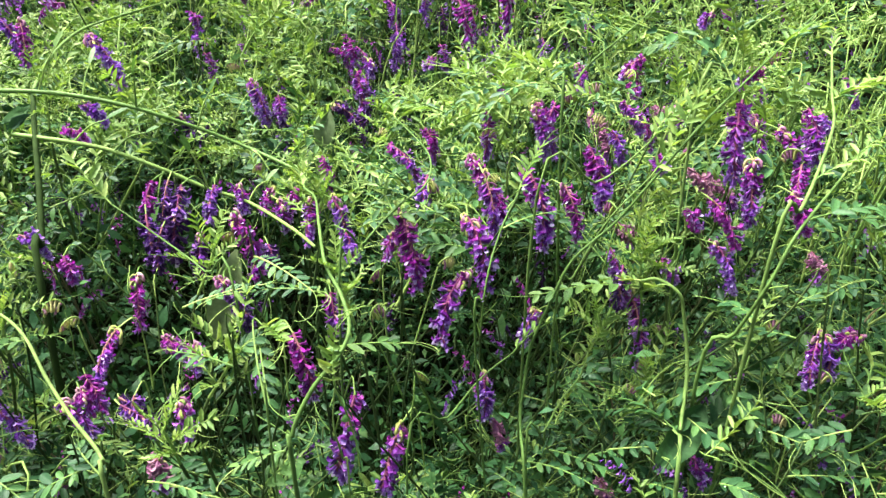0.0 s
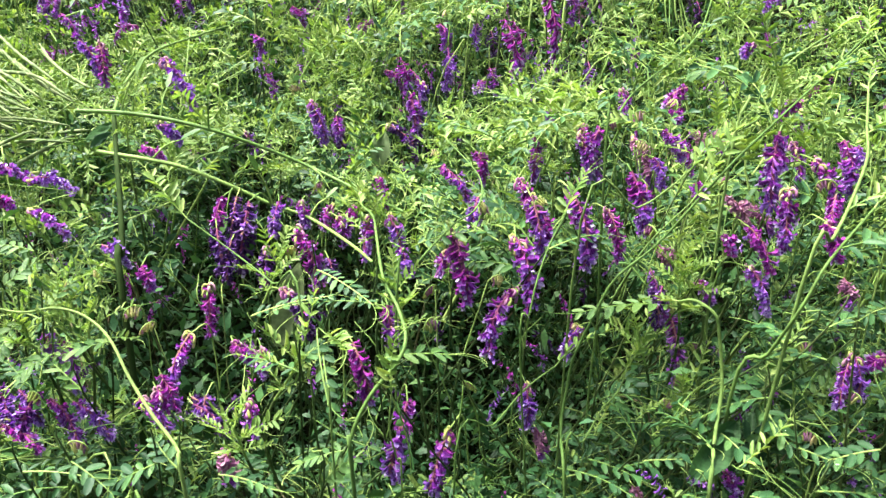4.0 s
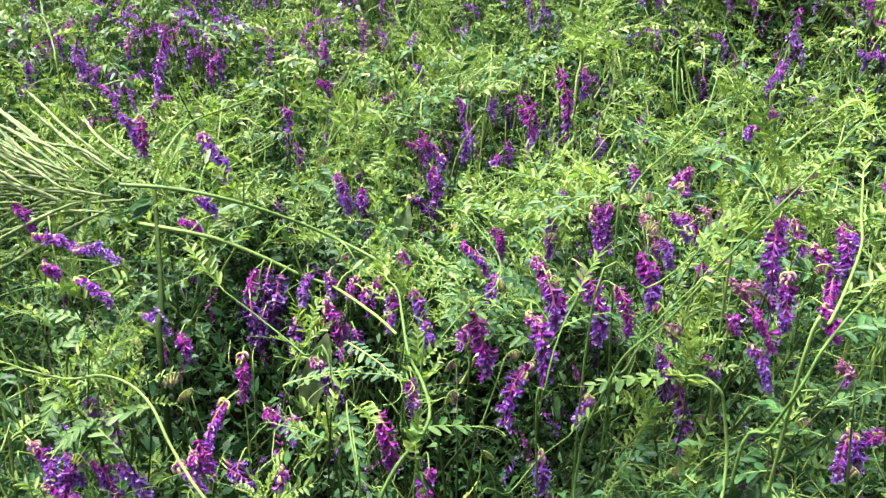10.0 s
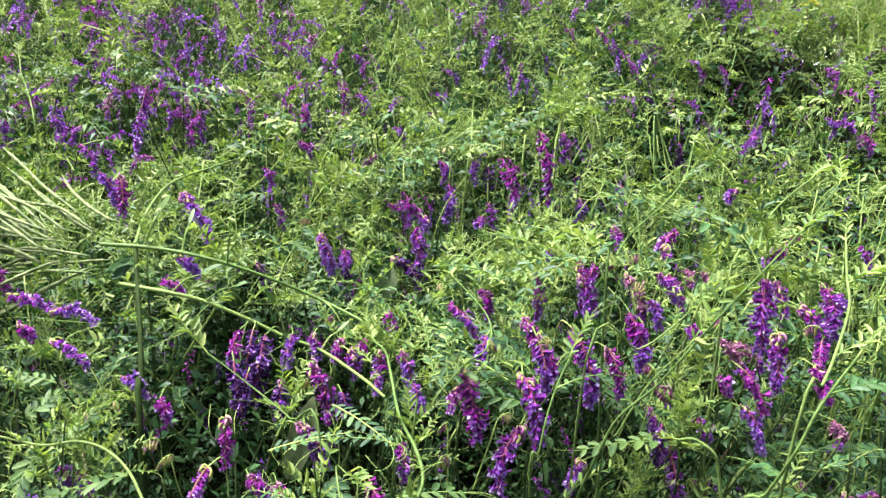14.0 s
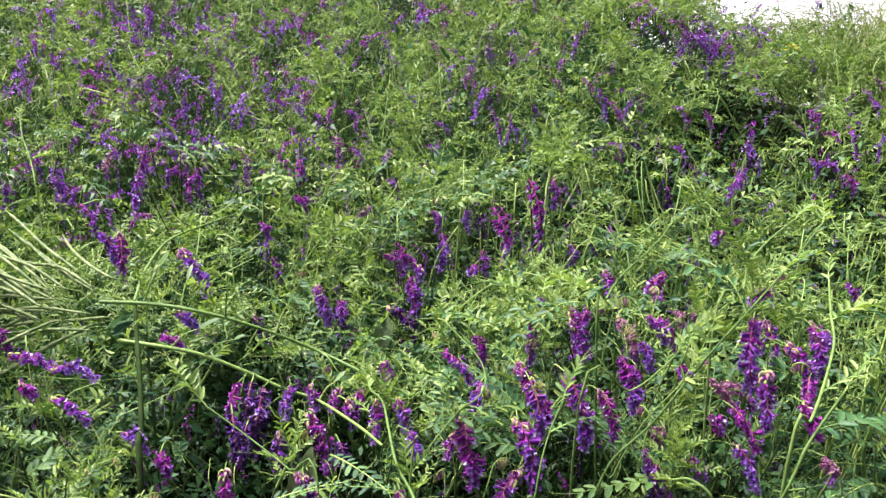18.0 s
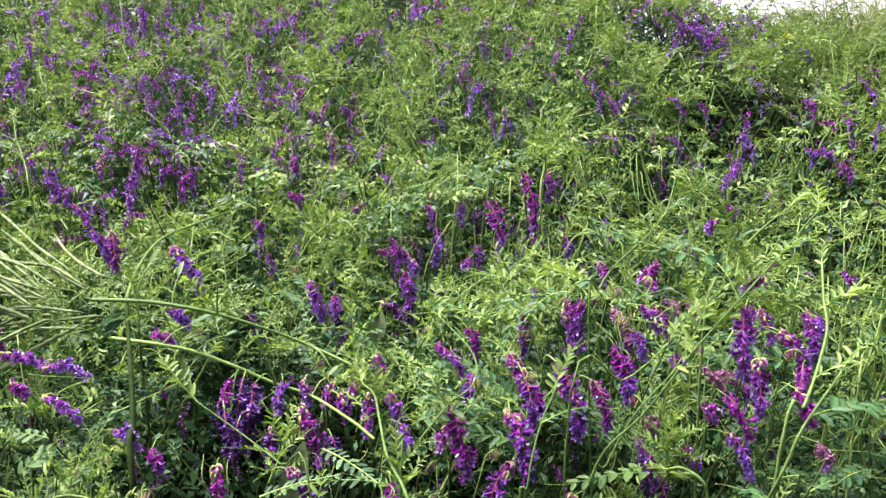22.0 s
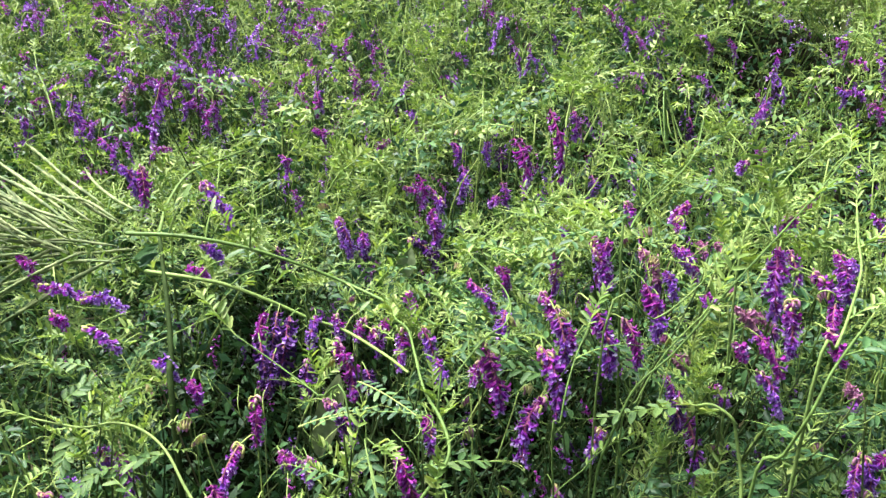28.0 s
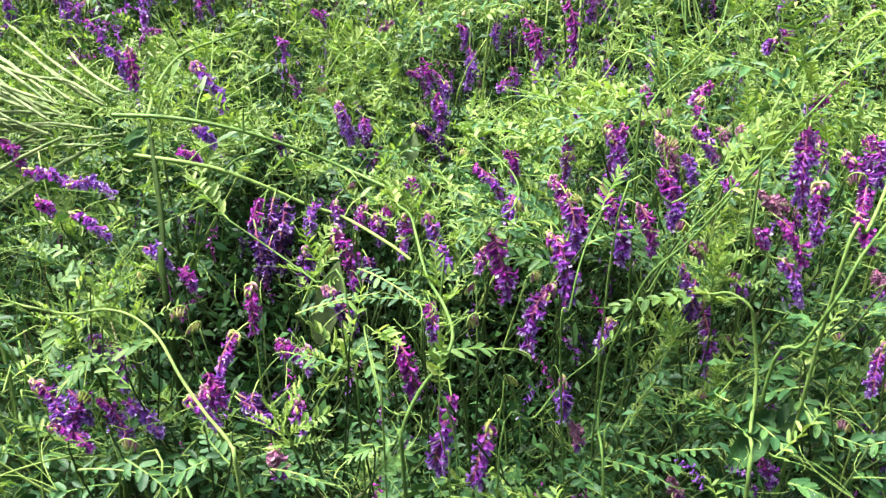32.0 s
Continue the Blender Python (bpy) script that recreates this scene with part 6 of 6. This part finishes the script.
def foliage(name, label, number, area, depth, shapes, young_shapes, seed, size=(0.7, 1.1), room=0.006, young_to=0.055, deep=0.0, start=0.0):
    gen = np.random.RandomState(seed)
    spots, sinks = [], []
    for k in range(number):
        x, y = area(gen)
        sink = start + deep * gen.rand() if deep else abs(gen.normal(0, 1)) * depth if gen.rand() < 0.6 else gen.rand() * depth * 2.4
        z = canopy_height(x, y) - sink
        if z < ground_height(x, y) + 0.03 or gap(x, y) * 0.8 > gen.rand() and sink < 0.2:
            continue
        spots.append((x, y, z))
        sinks.append(sink)
    spots, sinks = np.array(spots), np.array(sinks)
    turns = turns_for(len(spots), gen) * gen.uniform(size[0], size[1], len(spots))[:, None, None]
    ok = np.ones(len(spots), bool)
    for reach in (0.01, 0.035, 0.06):
        at = spots + turns[:, :, 1] * reach
        for q in range(0, len(at), 2000):
            ok[q:q + 2000] &= free(at[q:q + 2000], room)
    # Young leaves on top; their growing share up the bank imitates stronger light.
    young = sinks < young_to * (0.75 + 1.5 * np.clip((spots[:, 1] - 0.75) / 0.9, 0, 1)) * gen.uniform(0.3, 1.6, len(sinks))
    kinds = gen.randint(0, 1000, len(spots))
    bag = Bag()
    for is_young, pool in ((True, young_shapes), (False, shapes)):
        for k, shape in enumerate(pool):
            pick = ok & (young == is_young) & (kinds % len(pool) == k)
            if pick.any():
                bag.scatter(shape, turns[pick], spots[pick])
    tagged(new(name, bag.mesh(name)), label, "foliage", kind="stuff")


far_leaves = [leaf_shape(rng, length=rng.uniform(0.045, 0.08), pairs=rng.randint(5, 8), size=rng.uniform(0.011, 0.017), slim=rng.uniform(0.30, 0.42), droop=rng.uniform(0.2, 0.9), fine=False, tendril=k % 5 == 0, far=True).shape() for k in range(8)]
far_young = [leaf_shape(rng, length=rng.uniform(0.035, 0.065), pairs=rng.randint(5, 7), size=rng.uniform(0.011, 0.016), slim=rng.uniform(0.26, 0.36), droop=rng.uniform(-0.1, 0.6), mat=YOUNG, fine=False, close=0.45, tendril=k % 4 == 0, far=True).shape() for k in range(8)]
near_leaves = [leaf_shape(rng, length=rng.uniform(0.05, 0.085), pairs=rng.randint(5, 7), size=rng.uniform(0.012, 0.018), slim=rng.uniform(0.36, 0.50), droop=rng.uniform(0.2, 1.0), tendril=k % 5 == 0).shape() for k in range(10)]
near_young = [leaf_shape(rng, length=rng.uniform(0.035, 0.065), pairs=rng.randint(5, 7), size=rng.uniform(0.011, 0.016), slim=rng.uniform(0.24, 0.34), droop=rng.uniform(-0.1, 0.6), mat=YOUNG, close=0.5, tendril=k % 2 == 0).shape() for k in range(8)]
mid_young = [leaf_shape(rng, length=rng.uniform(0.04, 0.07), pairs=rng.randint(4, 6), size=rng.uniform(0.013, 0.018), slim=rng.uniform(0.26, 0.34), droop=rng.uniform(-0.1, 0.6), mat=YOUNG, fine=False, close=0.4, tendril=k % 2 == 0).shape() for k in range(8)]


def tip_shape(fine, leaves, pairs):
    """A growing tip along +y: folded young leaves round the end of a stem."""
    bag = Bag().add(tube(smooth_path([(0, -0.05, 0), (0.004, -0.02, 0.003), (0, 0.004, 0)], 2), 0.0012, 0.0007, 4, STALK))
    for k in range(leaves):
        leaf = leaf_shape(rng, length=rng.uniform(0.022, 0.040), pairs=pairs, size=rng.uniform(0.010, 0.015), slim=rng.uniform(0.26, 0.36), droop=rng.uniform(-0.4, 0.5), mat=YOUNG, fine=fine, close=rng.uniform(0.5, 1.0), tendril=k == 0, far=not fine)
        m = Matrix.Translation((0, -0.012 * (k % 3), 0)) @ Matrix.Rotation(k * 2.4 + rng.uniform(-0.3, 0.3), 4, "Y") @ Matrix.Rotation(radians(rng.uniform(15, 70)), 4, "X")
        bag.add(leaf.shape(), m)
    return bag.shape()


far_tips = [tip_shape(False, 4, 4) for _ in range(6)]
near_tips = [tip_shape(True, 5, 4) for _ in range(5)]


def growing_tips(number, area, seed, shapes, label, size=(0.8, 1.3)):
    """Bright tips that stand up out of the mass."""
    gen = np.random.RandomState(seed)
    spots = []
    while len(spots) < number:
        x, y = area(gen)
        if gap(x, y) < 0.3:
            spots.append((x, y, canopy_height(x, y) + gen.uniform(-0.03, 0.035)))
    spots = np.array(spots)
    turns = turns_for(len(spots), gen, 0.5, 0.6)
    up = np.stack([gen.normal(0, 0.5, number), gen.normal(-0.1, 0.5, number), np.ones(number)], 1)
    up /= np.linalg.norm(up, axis=1)[:, None]
    x = np.cross(up, turns[:, :, 1])
    x /= np.linalg.norm(x, axis=1)[:, None]
    turns = np.stack([x, up, np.cross(x, up)], 2) * gen.uniform(*size, number)[:, None, None]
    ok = free(spots, 0.008) & free(spots + up * 0.03, 0.004)
    bag = Bag()
    for k, shape in enumerate(shapes):
        pick = ok & (np.arange(number) % len(shapes) == k)
        bag.scatter(shape, turns[pick], spots[pick])
    tagged(new("vetch_shoots", bag.mesh("vetch_shoots")), label, "shoots", kind="stuff")


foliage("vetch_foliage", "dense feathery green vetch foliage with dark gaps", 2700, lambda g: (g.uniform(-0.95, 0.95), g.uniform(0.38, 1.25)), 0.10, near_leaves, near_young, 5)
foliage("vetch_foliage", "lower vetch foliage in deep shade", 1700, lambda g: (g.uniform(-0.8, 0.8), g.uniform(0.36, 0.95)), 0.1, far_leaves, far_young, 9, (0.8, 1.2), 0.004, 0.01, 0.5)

foliage("vetch_foliage", "fresh yellow-green vetch tips crowding the side of the stand", 850, lambda g: (g.uniform(-0.85, 0.12), g.uniform(0.8, 1.35)), 0.025, mid_young, mid_young, 16, (0.7, 1.05), 0.006)

# leafy heads that lean over the hollows, added to cast shade into them
gen, roof = np.random.RandomState(17), Bag()
for p, size in CLUMPS:
    spots = np.array(p) + gen.normal(0, 0.5, (100, 3)) * size * np.array([1, 1, 0.4])
    turns = turns_for(100, gen, 0.3, 0.4) * 0.9
    ok = free(spots, 0.0) & free(spots + turns[:, :, 1] * 0.03, 0.0) & free(spots + turns[:, :, 1] * 0.06, 0.0)
    for k, shape in enumerate(near_leaves[:3] + near_young[:5]):
        roof.scatter(shape, turns[ok][k::8], spots[ok][k::8])
tagged(new("vetch_foliage", roof.mesh("vetch_foliage")), "leafy vetch heads added to shade the dark hollows", "foliage", kind="stuff")


def bank_middle(g):
    y = 1.15 + 1.0 * g.rand() ** 0.8
    return g.uniform(-0.75 * y - 0.15, 0.75 * y + 0.15), y


def bank_top(g):
    y = 2.1 + 1.6 * g.rand() ** 1.5
    return g.uniform(-0.75 * y - 0.2, 0.75 * y + 0.2), y


def bank_sides(g):
    while True:
        x, y = g.uniform(-5.5, 5.5), g.uniform(0.1, 6.5)
        if abs(x) > 0.75 * y + 0.15 and abs(x) > 1.2 or y > 3.2:
            return x, y


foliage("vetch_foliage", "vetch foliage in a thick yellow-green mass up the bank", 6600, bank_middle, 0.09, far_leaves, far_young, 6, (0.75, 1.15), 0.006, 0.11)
growing_tips(1650, bank_middle, 51, far_tips, "bright yellow-green vetch tips standing out of the bank")
growing_tips(260, lambda g: (g.uniform(0.2, 1.1), g.uniform(1.42, 1.9)), 54, far_tips[3:], "bright vetch tips along the shoulder of the bank")
growing_tips(450, bank_top, 53, far_tips[:3], "bright vetch tips along the top of the bank", (1.0, 1.5))
growing_tips(140, lambda g: (g.uniform(-0.75, 0.75), g.uniform(0.72, 1.2)), 52, near_tips, "fresh folded vetch tips over the leaves")


def heap_shape(number, length, width, mat, seed):
    """A loose heap of leaflets, for growth that stays deep in the shade or far off."""
    gen = np.random.RandomState(seed)
    spots = gen.normal(0, 1, (number, 3)) * np.array([0.085, 0.085, 0.028])
    turns = turns_for(number, gen) * gen.uniform(0.6, 1.2, number)[:, None, None]
    return Bag().scatter(small_leaflet_shape(length, width, mat), turns, spots).shape()


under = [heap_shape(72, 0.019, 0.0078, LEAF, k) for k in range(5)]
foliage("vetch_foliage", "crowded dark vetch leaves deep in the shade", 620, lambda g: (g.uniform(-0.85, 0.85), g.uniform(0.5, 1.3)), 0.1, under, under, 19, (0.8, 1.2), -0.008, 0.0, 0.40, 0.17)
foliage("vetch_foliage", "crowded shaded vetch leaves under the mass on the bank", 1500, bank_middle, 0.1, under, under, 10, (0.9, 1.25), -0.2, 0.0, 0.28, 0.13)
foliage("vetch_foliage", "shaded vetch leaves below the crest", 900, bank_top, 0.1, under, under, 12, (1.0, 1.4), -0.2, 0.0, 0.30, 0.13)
# Growth out of view, added before and beside the stand to keep light out.
foliage("vetch_foliage", "unseen lower vetch foliage in front, added to block low sky light", 700, lambda g: (g.uniform(-0.9, 0.9), g.uniform(-0.35, 0.44)), 0.1, far_leaves, far_young, 14, (1.0, 1.4), 0.0, 0.03, 0.40)
foliage("vetch_foliage", "unseen vetch foliage at the flanks, added to block light from the sides", 1100, lambda g: (g.choice((-1, 1)) * g.uniform(0.85, 1.6), g.uniform(0.1, 1.3)), 0.1, far_leaves, far_young, 15, (1.0, 1.5), 0.0, 0.03, 0.45)
foliage("vetch_foliage", "thick vetch foliage along the edge of the crest", 1500, lambda g: (g.uniform(0.25, 1.5), g.uniform(1.7, 2.3)), 0.1, far_leaves, far_young, 13, (1.0, 1.5), 0.0, 0.03, 0.42)
foliage("vetch_foliage", "thick vetch foliage where the crest drops away", 1000, lambda g: (g.uniform(0.28, 0.85), g.uniform(1.65, 2.7)), 0.1, far_leaves, far_young, 18, (1.0, 1.5), 0.0, 0.03, 0.30)
foliage("vetch_foliage", "far vetch foliage covering the crest of the bank", 2800, bank_top, 0.07, far_leaves, far_young, 7, (0.75, 1.15), 0.0, 0.085)


foliage("vetch_foliage", "vetch foliage spreading along the bank", 3000, bank_sides, 0.07, [heap_shape(34, 0.045, 0.016, LEAF, 77)], [heap_shape(34, 0.045, 0.016, YOUNG, 78)], 8, (0.8, 1.3), 0.0)


def loose_stems(number, area, seed, radius, label, mat, low, high):
    gen = np.random.RandomState(seed)
    bag = Bag()
    for k in range(number):
        x, y = area(gen)
        a, reach = gen.uniform(0, 6.283), gen.uniform(0.05, 0.20)
        pts = []
        for s in np.linspace(0, 1, 5):
            px, py = x + math.cos(a) * reach * s + gen.normal(0, 0.013), y + math.sin(a) * reach * s + gen.normal(0, 0.013)
            pts.append((px, py, canopy_height(px, py) - low + (low + high) * (s - 0.35 * s ** 3) / 0.65 + gen.normal(0, 0.006)))
        if free(np.array(pts), 0.004).all():
            bag.add(tube(smooth_path(pts, 3), radius * gen.uniform(0.8, 1.6), radius * 0.6, 4, mat))
    tagged(new("vetch_stems", bag.mesh("vetch_stems")), label, "stems", kind="stuff")


loose_stems(400, lambda g: (g.uniform(-0.8, 0.8), g.uniform(0.45, 1.25)), 31, 0.0013, "tangle of thin pale green winding vetch stems", STALK, 0.18, 0.03)
loose_stems(640, bank_middle, 32, 0.0015, "thin pale vetch stems woven through the bank", STALK, 0.12, 0.03)
loose_stems(70, lambda g: (g.uniform(-0.8, 0.8), g.uniform(0.45, 1.1)), 33, 0.0013, "old straw-coloured stalks deep in the shade", STRAW, 0.45, -0.12)


def loose_tendrils(number, area, seed, thick, label):
    gen, own = np.random.RandomState(seed), random.Random(seed)
    bag = Bag()
    for k in range(number):
        x, y = area(gen)
        p = np.array([x, y, canopy_height(x, y) - 0.06 * gen.rand() + 0.015])
        way = np.array([gen.normal(0, 0.7), gen.normal(-0.1, 0.6), gen.uniform(-0.1, 1.0)])
        if free(np.array([p, p + way * 0.03]), 0.0).all():
            bag.add(tendril_shape(p, way, gen.uniform(0.03, 0.075), own, 3, 9, (STALK, YOUNG)[k % 2], thick))
    tagged(new("vetch_tendrils", bag.mesh("vetch_tendrils")), label, "tendrils", kind="stuff")


loose_tendrils(450, lambda g: (g.uniform(-0.75, 0.75), g.uniform(0.45, 1.2)), 41, 0.00055, "thin pale green curling vetch tendrils among the leaves")
loose_tendrils(480, bank_middle, 42, 0.0008, "pale tendrils and thin shoots over the bank")


# ---------------------------------------------------------------- rain drops on the leaves
drop = bmesh.new()
bmesh.ops.create_icosphere(drop, subdivisions=1, radius=1.0)
drop_shape = [(np.array([v.co for v in drop.verts]), np.array([[v.index for v in f.verts] for f in drop.faces]), DROP)]
drop.free()
sizes = np.random.RandomState(3).uniform(0.0005, 0.0011, len(DEW))
drops = Bag().scatter(drop_shape, np.eye(3)[None] * sizes[:, None, None], np.array([tuple(d) for d in DEW]))
tagged(new("rain_drops", drops.mesh("rain_drops")), "small clear rain drops lying on the leaflets", "water drops", kind="stuff")
